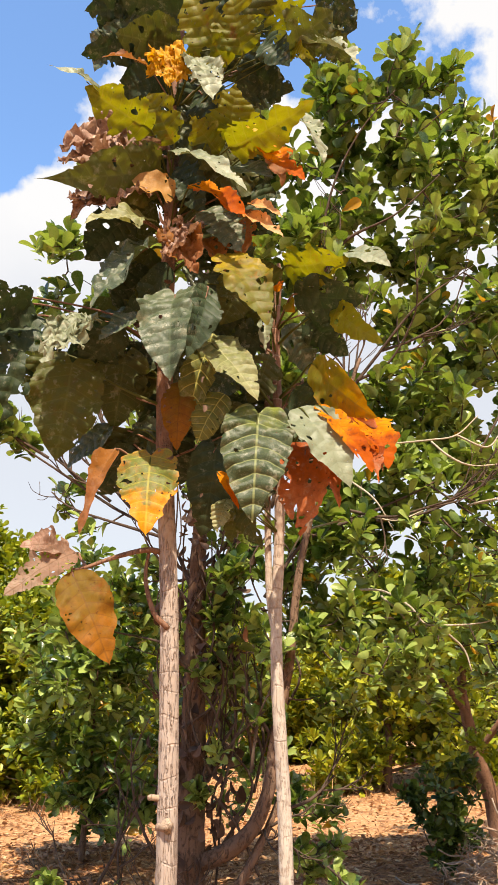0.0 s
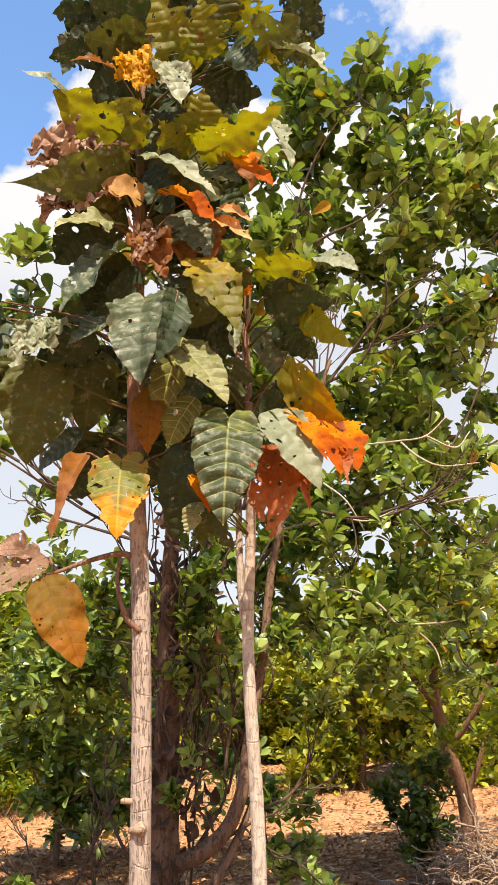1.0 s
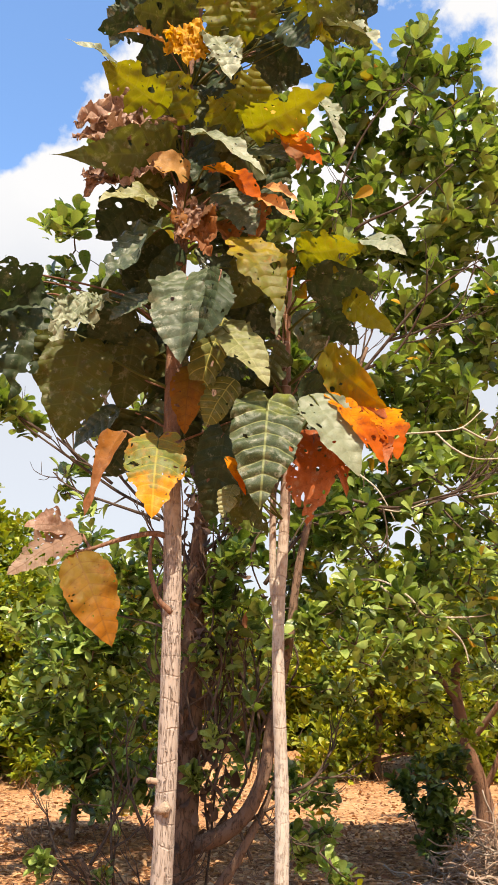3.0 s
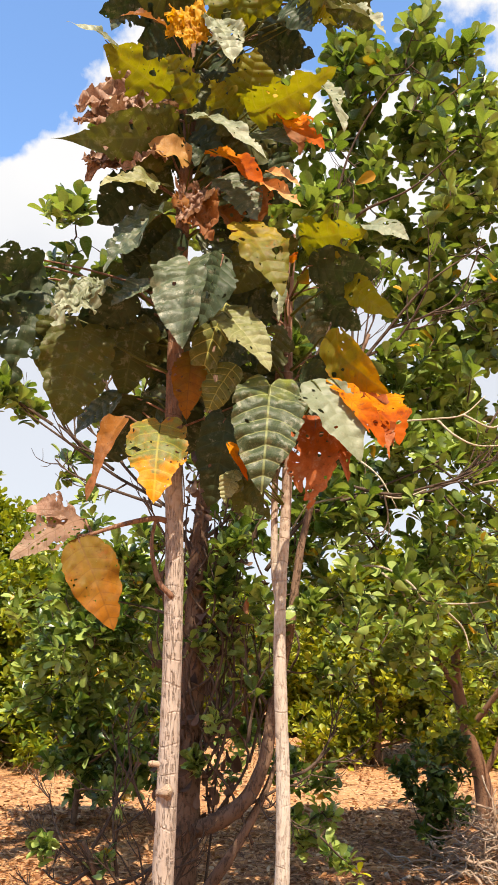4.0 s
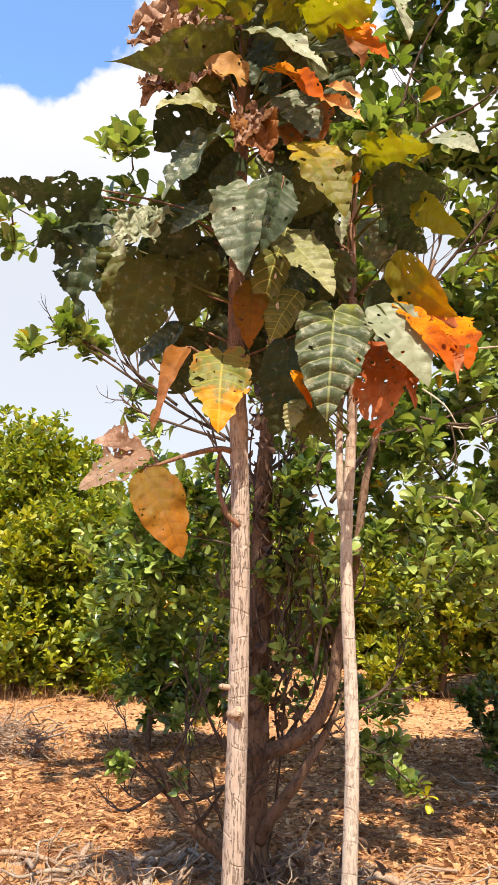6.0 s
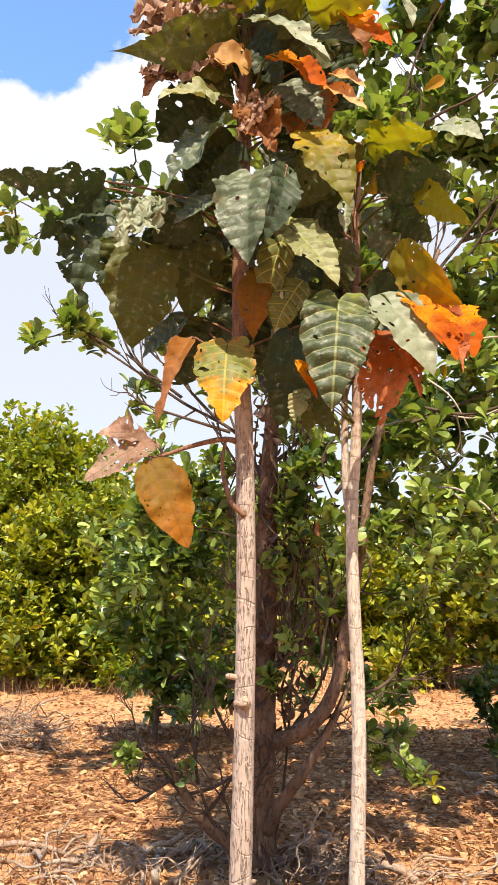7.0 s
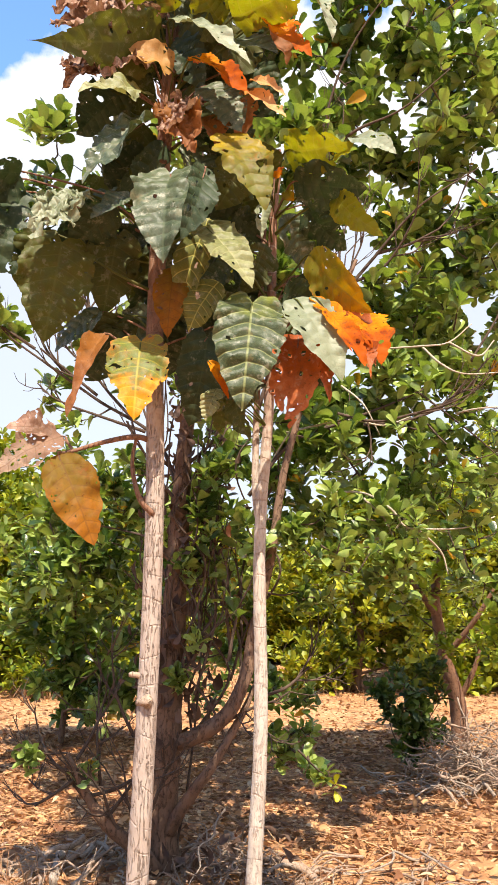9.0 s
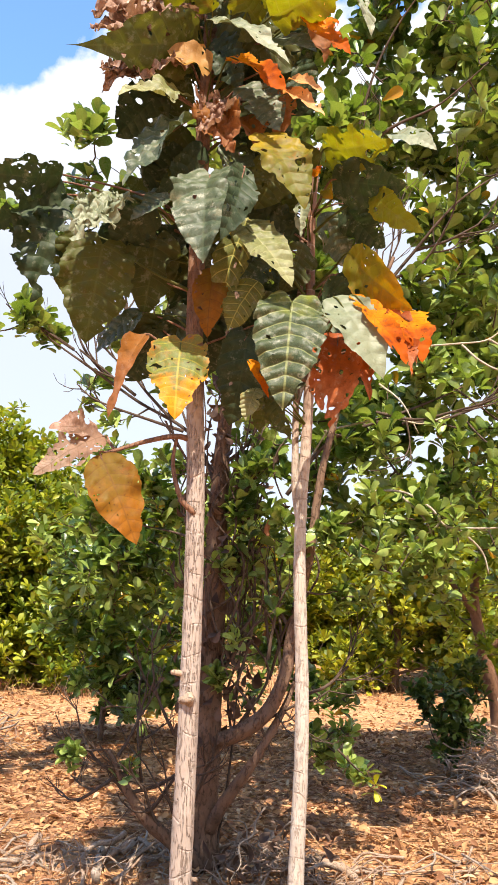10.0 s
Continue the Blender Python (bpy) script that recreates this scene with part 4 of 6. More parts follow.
big_leaf(tree_b, (-0.037, 2.980, 2.454), (-0.099, 3.060, 2.118), 0.213, 6, 12, "dark", "heart", 92)
big_leaf(tree_b, (-0.024, 2.880, 2.334), (0.052, 2.860, 2.182), 0.054, 12, 16, "orange", "ovate", 93)
big_leaf(tree_b, (0.010, 2.960, 2.245), (-0.035, 2.940, 2.104), 0.084, 14, 20, "yellowpale", "torn", 94)
big_leaf(tree_b, (0.064, 2.980, 2.251), (0.141, 2.980, 2.044), 0.098, 10, 14, "olivedark", "torn", 95)
big_leaf(tree_b, (0.054, 3.000, 2.220), (0.012, 3.020, 2.080), 0.112, 10, 14, "olive", "torn", 96)
big_leaf(tree_b, (0.276, 3.040, 2.712), (0.388, 3.040, 2.641), 0.137, 10, 14, "dark", "ovate", 97)
big_leaf(tree_b, (0.228, 3.060, 3.184), (0.259, 3.040, 3.229), 0.064, 14, 30, "orange", "torn", 98)
big_leaf(tree_b, (0.279, 3.060, 3.139), (0.305, 3.040, 3.078), 0.072, 14, 30, "yellowing3", "smooth", 99)
big_leaf(tree_b, (0.189, 3.100, 2.908), (0.100, 3.160, 2.709), 0.166, 10, 14, "olivedark", "ovate", 100)
big_leaf(tree_a, (-0.164, 2.980, 3.904), (0.013, 2.940, 3.633), 0.193, 8, 12, "olive", "ovate", 101)
big_leaf(tree_a, (-0.114, 2.980, 4.181), (0.066, 2.940, 3.901), 0.218, 8, 12, "dark", "ovate", 102)
big_leaf(tree_a, (-0.166, 2.990, 4.065), (-0.237, 2.960, 3.789), 0.172, 8, 12, "olivedark", "ovate", 103)
big_leaf(tree_a, (0.067, 2.990, 4.063), (0.220, 2.950, 3.777), 0.198, 8, 12, "olivedark", "ovate", 104)
big_leaf(tree_a, (-0.188, 2.980, 3.785), (-0.085, 2.940, 3.498), 0.169, 8, 12, "dark", "ovate", 105)
big_leaf(tree_a, (0.090, 2.980, 3.813), (0.007, 2.950, 3.532), 0.190, 8, 12, "olive", "ovate", 106)
big_leaf(tree_a, (0.138, 3.000, 3.679), (0.212, 2.980, 3.409), 0.163, 8, 12, "dark", "ovate", 107)
big_leaf(tree_a, (-0.163, 3.000, 3.538), (-0.034, 2.980, 3.351), 0.160, 8, 12, "olivedark", "ovate", 108)
big_leaf(tree_a, (-0.285, 2.900, 2.404), (-0.285, 2.780, 2.076), 0.235, 5, 10, "yellowing", "heartrag", 212)
big_leaf(tree_a, (-0.436, 2.980, 2.460), (-0.545, 2.880, 2.094), 0.094, 10, 30, "withered", "flag", 110)
big_leaf(tree_a, (-0.580, 2.950, 1.972), (-0.419, 2.900, 1.632), 0.208, 6, 10, "amber", "smooth", 111)
big_leaf(tree_a, (-0.576, 2.990, 2.049), (-0.814, 2.900, 1.879), 0.158, 12, -8, "drypale", "lace", 112)
big_leaf(tree_a, (-0.604, 3.020, 2.068), (-0.790, 2.960, 2.067), 0.122, 14, 10, "brown", "torn", 113)


# leaves crowded close round the stems; dark tints put the others' shade into their colour
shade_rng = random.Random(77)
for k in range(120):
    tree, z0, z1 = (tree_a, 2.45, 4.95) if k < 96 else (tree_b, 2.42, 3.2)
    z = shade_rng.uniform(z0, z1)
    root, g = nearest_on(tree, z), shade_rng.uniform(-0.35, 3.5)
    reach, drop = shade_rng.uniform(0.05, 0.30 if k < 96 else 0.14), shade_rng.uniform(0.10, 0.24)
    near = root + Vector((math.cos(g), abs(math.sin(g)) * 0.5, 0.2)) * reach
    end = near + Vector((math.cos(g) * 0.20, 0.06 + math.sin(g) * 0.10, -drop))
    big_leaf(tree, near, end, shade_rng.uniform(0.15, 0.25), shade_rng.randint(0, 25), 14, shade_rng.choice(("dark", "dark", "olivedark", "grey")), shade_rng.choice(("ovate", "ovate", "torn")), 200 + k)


# ---- trees with small glossy leaves ----
def leaf_shape(kind):
    """A small leaf along +x, folded on its rib and bent down at the tip: vertices and triangles."""
    if kind == "round":
        stations = ((0, 0.025), (0.22, 0.11), (0.5, 0.235), (0.76, 0.285), (0.92, 0.235), (1.0, 0.09))
    elif kind == "narrow":
        stations = ((0, 0.02), (0.35, 0.17), (0.7, 0.16), (1.0, 0.02))
    else:
        stations = ((0, 0.025), (0.45, 0.22), (0.82, 0.26), (1.0, 0.09))
    verts = []
    for u, w in stations:
        z = -0.22 * u * u + 0.05 * u
        verts += [(u, -w, z + 0.42 * w), (u, 0, z), (u, w, z + 0.42 * w)]
    tris = []
    for i in range(len(stations) - 1):
        a = 3 * i
        for k in (0, 1):
            tris += [(a + k, a + k + 3, a + k + 4), (a + k, a + k + 4, a + k + 1)]
    return np.array(verts), np.array(tris)


def frames_to(ways, rng):
    """Turns that carry +x onto each way, with the leaf's face up as far as it goes, jittered."""
    x = ways / np.linalg.norm(ways, axis=1)[:, None]
    up = np.tile([0, 0, 1.0], (len(x), 1)) + rng.normal(0, 0.55, (len(x), 3))
    y = np.cross(up, x)
    y /= np.linalg.norm(y, axis=1)[:, None] + 1e-9
    z = np.cross(x, y)
    return np.stack([x, y, z], 2)


def scatter(shape, places, turns, sizes):
    """Copies of one small shape, as one set of vertices and triangles."""
    v, t = shape
    verts = np.einsum("nij,vj->nvi", turns, v) * np.asarray(sizes)[:, None, None] + places[:, None, :]
    tris = t[None] + (np.arange(len(places)) * len(v))[:, None, None]
    return verts.reshape(-1, 3), tris.reshape(-1, 3)


def rosettes(tips, ways, rng, size, count=(5, 10)):
    """Leaves crowded at each twig's end, spreading round its way."""
    P, D, S = [], [], []
    for tip, way in zip(tips, ways):
        way = way / (np.linalg.norm(way) + 1e-9)
        a = np.cross(way, (0.3, 0.2, 1.0))
        a /= np.linalg.norm(a) + 1e-9
        b = np.cross(way, a)
        n = rng.integers(*count)
        turn = rng.uniform(0, 6.28)
        for k in range(n):
            g = turn + k * 2.4
            spread = 0.35 + 0.95 * (1 - k / n) + rng.normal(0, 0.12)
            d = math.cos(spread) * way + math.sin(spread) * (math.cos(g) * a + math.sin(g) * b)
            d[2] += 0.12
            P.append(tip - way * size * 0.75 * (1 - k / n) * rng.uniform(0.5, 1.2))
            D.append(d)
            S.append(size * rng.uniform(0.5, 1.2))
    return np.array(P), np.array(D), np.array(S)


def grow(boughs, clumps, rng, up=0.6, gap=0.1):
    """Twig ends inside the clumps (bare ones where the count is negative), each joined to the nearest wood: ends, ways, and twig lines with radii."""
    nodes = np.concatenate([smooth_line(b, 10) for b in boughs])
    ends = []
    bare = []
    for x, y, z, rx, ry, rz, n in clumps:
        hearts = []
        while len(hearts) < max(1, round(abs(n) / 7)):
            q = rng.uniform(-1, 1, 3)
            r = np.linalg.norm(q)
            if r < 1 and rng.uniform() < 0.35 + 0.65 * r:
                hearts.append(q)
        loose = 0.24 * min(rx, rz)
        for k in range(abs(n)):
            q = hearts[k % len(hearts)]
            e = np.array((x + q[0] * rx, y + q[1] * ry, z + q[2] * rz)) + rng.normal(0, loose, 3)
            ends.append((e[0], e[1], max(0.12, e[2])))
            bare.append(n < 0)
    ends, bare = np.array(ends), np.array(bare)
    first = len(nodes)
    order = np.argsort([np.min(np.linalg.norm(nodes - e, axis=1)) for e in ends])
    ends, bare = ends[order], bare[order]
    store = np.empty((first + 6 * len(ends), 3))
    store[:first] = nodes
    used = first
    lines, ways = [], []
    for e in ends:
        arr = store[:used]
        d = np.linalg.norm(arr - e, axis=1) + 0.35 * np.maximum(0, arr[:, 2] - e[2])
        k = int(np.argmin(d))
        a = arr[k]
        bend = (a + e) / 2 + rng.normal(0, 0.05, 3) * np.linalg.norm(e - a) + np.array([0, 0, -0.05 * np.linalg.norm(e - a)])
        line = smooth_line([a, bend, e], 3)
        lines.append(line)
        store[used:used + len(line) - 1] = line[1:]
        used += len(line) - 1
        w = line[-1] - line[-2]
        ways.append(w / (np.linalg.norm(w) + 1e-9) + np.array([0, 0, up]) + rng.normal(0, 0.25, 3))
    return ends[~bare], np.array(ways)[~bare], lines


def twigs_mesh(lines, rng, r0=0.0085, r1=0.003):
    pieces = []
    for l in lines:
        s = min(1.3, 0.5 + 1.3 * np.linalg.norm(l[-1] - l[0]))
        pieces.append(tube(l, [r0 * s, r1], 5, 0, 0, False))
    return joined(pieces)


NEAR_LEAVES = [mesh_fast("small_leaf", *leaf_shape("round"), CASHEW), mesh_fast("small_leaf", leaf_shape("round")[0] * np.array([1, 0.85, 1.6]), leaf_shape("round")[1], CASHEW)]


def leafy(tree, boughs, clumps, seed, size, mat, shape="round", radius=0.03, single=0, count=(5, 10), wood=None, up=0.6):
    rng = np.random.default_rng(seed)
    for i, b in enumerate(boughs):
        r = radius * (1.0 if i == 0 else (0.42 if i == 3 else 0.50) if seed == 11 and i < 4 else 0.36 if i < 4 else 0.14 if i < 9 else 0.085)
        part("trunk" if i == 0 else "bough", mesh_fast("bough", *tube(smooth_line(b, 8), [r, r * 0.8, r * 0.55, r * 0.22], 10, 0.16, seed + i), wood or (DARK_BARK if i < 4 else TWIG)), tree)
    ends, ways, lines = grow(boughs, clumps, rng, up)
    part("twigwork", mesh_fast("twigwork", *twigs_mesh(lines, rng), TWIG), tree, "", "stuff")
    P, D, S = rosettes(ends, ways, rng, size, count)
    if tree is tree_c:
        S *= np.interp(P[:, 2], [0.8, 2.0, 4.6], [0.62, 0.78, 1.02])
    T = frames_to(D, rng)
    picked = np.zeros(len(P), bool)
    if single:
        open_side = np.argsort(P[:, 1] + 0.25 * rng.uniform(0, 1, len(P)))[:single]
        picked[open_side] = True
        for k in open_side:
            ob = part("leaf", NEAR_LEAVES[int(k) % 2], tree)
            ob.matrix_basis = Matrix.Translation(P[k]) @ Matrix(T[k].tolist()).to_4x4() @ Matrix.Scale(float(S[k]), 4)
    keep = ~picked
    part("crown", mesh_fast("crown", *scatter(leaf_shape(shape), P[keep], T[keep], S[keep]), mat), tree, "", "stuff")


def bough(store, *points):
    store.append(list(points))


def clump(store, *size):
    """A puff of foliage: its middle, its half sizes and its count of twigs."""
    store.append(size)


tree_c = thing("spreading_tree", (-0.23, 4.66, 0), "spreading tree with rounded glossy green leaves and low crooked boughs", "tree")
boughs_c, puffs_c = [], []
bough(boughs_c, (-0.22, 4.66, -0.03), (-0.24, 4.64, 0.25), (-0.23, 4.60, 0.61), (-0.22, 4.60, 1.00), (-0.21, 4.60, 1.46), (-0.20, 4.60, 1.95), (-0.18, 4.62, 2.42), (-0.13, 4.65, 2.99), (-0.18, 4.70, 3.75))
bough(boughs_c, (-0.21, 4.60, 0.64), (-0.05, 4.50, 0.71), (0.10, 4.45, 0.83), (0.19, 4.45, 1.02), (0.24, 4.50, 1.29), (0.33, 4.55, 1.70), (0.41, 4.60, 2.22), (0.59, 4.65, 2.85), (0.85, 4.70, 3.56))
bough(boughs_c, (-0.24, 4.60, 0.00), (-0.37, 4.50, 0.14), (-0.52, 4.42, 0.29), (-0.64, 4.40, 0.46), (-0.73, 4.40, 0.63))
bough(boughs_c, (-0.20, 4.60, 0.20), (-0.11, 4.50, 0.37), (0.04, 4.45, 0.59), (0.19, 4.50, 0.84), (0.29, 4.60, 1.07))
bough(boughs_c, (0.20, 4.70, 2.04), (0.46, 4.75, 2.38), (0.82, 4.80, 2.54), (1.28, 4.90, 2.76), (1.66, 5.00, 3.01))
bough(boughs_c, (0.25, 4.70, 2.58), (0.46, 4.80, 3.35), (0.61, 4.90, 4.31), (0.75, 4.80, 4.92), (0.96, 4.70, 5.32), (1.20, 4.60, 5.57))
bough(boughs_c, (0.61, 4.90, 4.31), (0.85, 4.80, 4.51), (1.16, 4.70, 4.63), (1.46, 4.60, 4.87))
bough(boughs_c, (0.70, 4.75, 3.25), (0.95, 4.80, 3.58), (1.26, 4.70, 3.94), (1.66, 4.70, 4.23))
bough(boughs_c, (-0.21, 4.70, 2.04), (-0.39, 4.90, 2.42), (-0.76, 5.00, 2.66), (-1.10, 5.00, 2.89), (-1.38, 5.00, 3.09), (-1.52, 5.00, 3.27))
bough(boughs_c, (-0.34, 4.80, 2.26), (-0.58, 5.00, 2.85), (-0.87, 5.05, 3.29), (-1.15, 5.00, 3.69), (-1.35, 5.00, 3.95))
bough(boughs_c, (-0.09, 4.70, 2.58), (-0.29, 4.90, 3.40), (-0.57, 5.00, 3.85), (-0.89, 5.00, 4.20), (-1.14, 5.00, 4.38))
bough(boughs_c, (0.67, 4.80, 2.51), (0.87, 4.80, 2.21), (1.12, 4.80, 1.93), (1.44, 4.85, 1.86))
bough(boughs_c, (-0.09, 4.80, 3.76), (-0.21, 4.90, 4.59), (-0.64, 5.00, 5.08), (-1.06, 5.00, 5.37))
bough(boughs_c, (-0.21, 4.70, 1.66), (-0.42, 5.00, 1.80), (-0.80, 5.40, 1.90), (-1.20, 5.50, 1.99), (-1.45, 5.60, 1.88))
bough(boughs_c, (-0.17, 4.62, 0.05), (-0.11, 4.66, 0.39), (-0.07, 4.70, 0.84), (-0.04, 4.75, 1.37), (0.02, 4.75, 1.97), (0.16, 4.80, 2.53))
bough(boughs_c, (-0.27, 4.70, 0.14), (-0.33, 4.75, 0.67), (-0.32, 4.80, 1.29), (-0.39, 4.80, 1.96))
bough(boughs_c, (1.60, 4.80, 2.95), (1.84, 4.85, 3.35), (2.04, 4.80, 3.90), (2.16, 4.80, 4.59))
bough(boughs_c, (1.28, 4.90, 2.76), (1.62, 4.90, 2.50), (1.93, 4.95, 2.25))
clump(puffs_c, 0.89, 5.15, 6.11, 0.22, 0.25, 0.20, 35)
clump(puffs_c, 1.28, 5.05, 6.07, 0.25, 0.30, 0.30, 40)
clump(puffs_c, 0.88, 5.25, 5.65, 0.24, 0.30, 0.29, 53)
clump(puffs_c, 1.66, 5.05, 5.91, 0.20, 0.20, 0.17, 20)
clump(puffs_c, 1.55, 5.15, 5.31, 0.42, 0.50, 0.42, 53)
clump(puffs_c, 1.97, 5.15, 5.57, 0.22, 0.30, 0.24, 24)
clump(puffs_c, 1.14, 5.35, 5.30, 0.33, 0.40, 0.28, 40)
clump(puffs_c, 1.96, 5.35, 4.94, 0.33, 0.50, 0.57, 74)
clump(puffs_c, 1.39, 5.25, 4.69, 0.36, 0.40, 0.22, 57)
clump(puffs_c, 1.03, 5.45, 4.71, 0.27, 0.30, 0.23, 44)
clump(puffs_c, 0.82, 5.45, 4.91, 0.14, 0.30, 0.18, 18)
clump(puffs_c, 1.36, 5.11, 4.15, 0.46, 0.40, 0.19, 60)
clump(puffs_c, 1.79, 5.10, 3.96, 0.25, 0.40, 0.25, 53)
clump(puffs_c, 1.71, 5.36, 3.63, 0.34, 0.40, 0.26, 63)
clump(puffs_c, 1.47, 5.39, 3.17, 0.46, 0.50, 0.37, 70)
clump(puffs_c, 1.79, 5.21, 3.23, 0.25, 0.40, 0.41, 36)
clump(puffs_c, 1.12, 5.23, 2.76, 0.51, 0.50, 0.27, 52)
clump(puffs_c, 0.56, 5.15, 2.26, 0.26, 0.50, 0.34, 36)
clump(puffs_c, 1.01, 5.00, 2.23, 0.55, 0.50, 0.33, 62)
clump(puffs_c, 1.36, 4.89, 2.07, 0.33, 0.50, 0.44, 52)
clump(puffs_c, 0.75, 4.62, 1.76, 0.43, 0.50, 0.27, 55)
clump(puffs_c, 0.55, 4.75, 1.40, 0.20, 0.40, 0.14, 14)
clump(puffs_c, 1.13, 4.64, 1.70, 0.41, 0.50, 0.27, 52)
clump(puffs_c, -0.04, 5.00, 1.66, 0.32, 0.40, 0.46, 60)
clump(puffs_c, 0.04, 4.90, 2.27, 0.25, 0.30, 0.25, 53)
clump(puffs_c, -0.20, 5.10, 1.35, 0.21, 0.30, 0.24, 20)
clump(puffs_c, 0.63, 5.28, 3.88, 0.21, 0.30, 0.29, 40)
clump(puffs_c, 0.45, 4.70, 3.35, 0.14, 0.30, 0.22, 44)
clump(puffs_c, 0.51, 4.90, 0.69, 0.12, 0.20, 0.30, 42)
clump(puffs_c, 0.60, 4.80, 0.46, 0.08, 0.12, 0.09, 12)
clump(puffs_c, 0.42, 4.90, 0.90, 0.14, 0.20, 0.11, 16)
clump(puffs_c, -0.26, 5.20, 1.83, 0.19, 0.30, 0.26, 22)
clump(puffs_c, 0.44, 5.20, 2.21, 0.19, 0.30, 0.30, 30)
clump(puffs_c, 0.44, 4.40, 2.00, 0.08, 0.06, 0.35, 22)
clump(puffs_c, -0.54, 5.20, 2.11, 0.26, 0.30, 0.17, 22)
clump(puffs_c, -0.94, 5.30, 1.98, 0.23, 0.30, 0.13, 12)
clump(puffs_c, 0.06, 5.10, 2.15, 0.22, 0.20, 0.22, 14)
clump(puffs_c, -0.12, 4.40, 1.00, 0.08, 0.12, 0.10, 8)
clump(puffs_c, -1.07, 5.00, 5.42, 0.27, 0.30, 0.14, 15)
clump(puffs_c, -1.14, 5.00, 4.38, 0.23, 0.30, 0.19, 18)
clump(puffs_c, -1.36, 5.00, 4.03, 0.29, 0.30, 0.25, 22)
clump(puffs_c, -0.73, 5.00, 4.11, 0.24, 0.30, 0.16, 14)
clump(puffs_c, -0.86, 5.10, 3.99, 0.20, 0.30, 0.16, 17)
clump(puffs_c, -0.02, 4.90, 3.88, 0.19, 0.30, 0.12, 18)
clump(puffs_c, -0.21, 4.80, 4.71, 0.12, 0.20, 0.16, 13)
clump(puffs_c, -0.78, 5.00, 3.08, 0.26, 0.30, 0.09, 7)
clump(puffs_c, -0.96, 5.10, 2.68, 0.49, 0.40, 0.19, 7)
clump(puffs_c, -1.37, 5.00, 3.05, 0.19, 0.40, 0.23, 6)
clump(puffs_c, -0.65, 5.00, 2.55, 0.29, 0.40, 0.18, 5)
clump(puffs_c, -0.73, 5.10, 3.48, 0.24, 0.30, 0.24, 6)
clump(puffs_c, -1.36, 5.00, 3.21, 0.23, 0.30, 0.16, 17)
clump(puffs_c, -1.80, 5.00, 3.14, 0.12, 0.20, 0.06, 7)
clump(puffs_c, -1.97, 5.00, 3.98, 0.17, 0.20, 0.17, 12)
clump(puffs_c, 0.51, 5.20, 2.44, 0.19, 0.35, 0.23, 18)
clump(puffs_c, 0.42, 5.00, 2.07, 0.14, 0.30, 0.22, 22)
clump(puffs_c, 0.79, 5.25, 2.73, 0.19, 0.30, 0.19, 26)
clump(puffs_c, 0.67, 5.25, 3.01, 0.16, 0.30, 0.16, 14)
clump(puffs_c, 1.46, 5.25, 3.40, 0.45, 0.40, 0.29, 56)
clump(puffs_c, 1.61, 5.25, 3.00, 0.36, 0.40, 0.20, 50)
clump(puffs_c, 0.98, 5.25, 3.18, 0.24, 0.30, 0.16, 18)
clump(puffs_c, 1.21, 5.25, 2.59, 0.35, 0.30, 0.20, 36)
clump(puffs_c, 2.26, 5.15, 5.24, 0.29, 0.35, 0.34, 50)
clump(puffs_c, 2.27, 5.15, 4.55, 0.23, 0.35, 0.36, 46)
clump(puffs_c, 1.60, 5.10, 5.59, 0.29, 0.30, 0.24, 24)
clump(puffs_c, 2.34, 5.10, 5.64, 0.20, 0.25, 0.15, 18)
clump(puffs_c, 0.94, 5.15, 5.73, 0.22, 0.30, 0.29, 26)
clump(puffs_c, 0.89, 5.20, 5.23, 0.18, 0.30, 0.23, 18)
clump(puffs_c, 1.36, 5.20, 4.13, 0.26, 0.30, 0.17, 22)
clump(puffs_c, 2.02, 5.15, 4.12, 0.26, 0.30, 0.17, 24)
clump(puffs_c, -1.53, 5.10, 3.82, 0.25, 0.30, 0.25, 12)
clump(puffs_c, 0.35, 5.00, 4.64, 0.17, 0.30, 0.25, 26)
clump(puffs_c, 0.24, 5.00, 5.46, 0.27, 0.30, 0.27, 31)
clump(puffs_c, 1.63, 5.01, 2.63, 0.27, 0.40, 0.34, 32)
clump(puffs_c, 0.04, 4.50, 1.83, 0.19, 0.15, 0.55, 34)
clump(puffs_c, 0.06, 4.70, 1.21, 0.19, 0.20, 0.29, 9)
clump(puffs_c, 2.38, 5.35, 5.14, 0.29, 0.50, 0.59, 54)
clump(puffs_c, 2.21, 5.31, 4.14, 0.27, 0.50, 0.36, 40)
clump(puffs_c, 2.17, 5.34, 3.44, 0.26, 0.50, 0.39, 54)
clump(puffs_c, 2.08, 5.21, 2.67, 0.24, 0.50, 0.41, 22)
clump(puffs_c, 1.79, 5.13, 2.06, 0.27, 0.50, 0.35, 18)
clump(puffs_c, 1.87, 5.18, 1.63, 0.23, 0.50, 0.31, 14)
clump(puffs_c, -1.11, 5.40, 2.05, 0.35, 0.30, 0.24, 27)
clump(puffs_c, -0.60, 5.30, 2.15, 0.19, 0.30, 0.23, 17)
clump(puffs_c, 0.10, 5.00, 4.42, 0.21, 0.30, 0.25, 26)
clump(puffs_c, -0.06, 5.00, 3.47, 0.23, 0.30, 0.27, 30)
clump(puffs_c, -0.43, 5.10, 4.43, 0.25, 0.30, 0.25, 20)
clump(puffs_c, 0.17, 5.00, 3.67, 0.16, 0.30, 0.19, 14)
clump(puffs_c, 0.70, 5.10, 4.23, 0.20, 0.30, 0.20, 26)
clump(puffs_c, 0.92, 5.10, 3.60, 0.22, 0.30, 0.18, 24)
clump(puffs_c, 1.25, 5.10, 3.58, 0.24, 0.30, 0.22, 34)
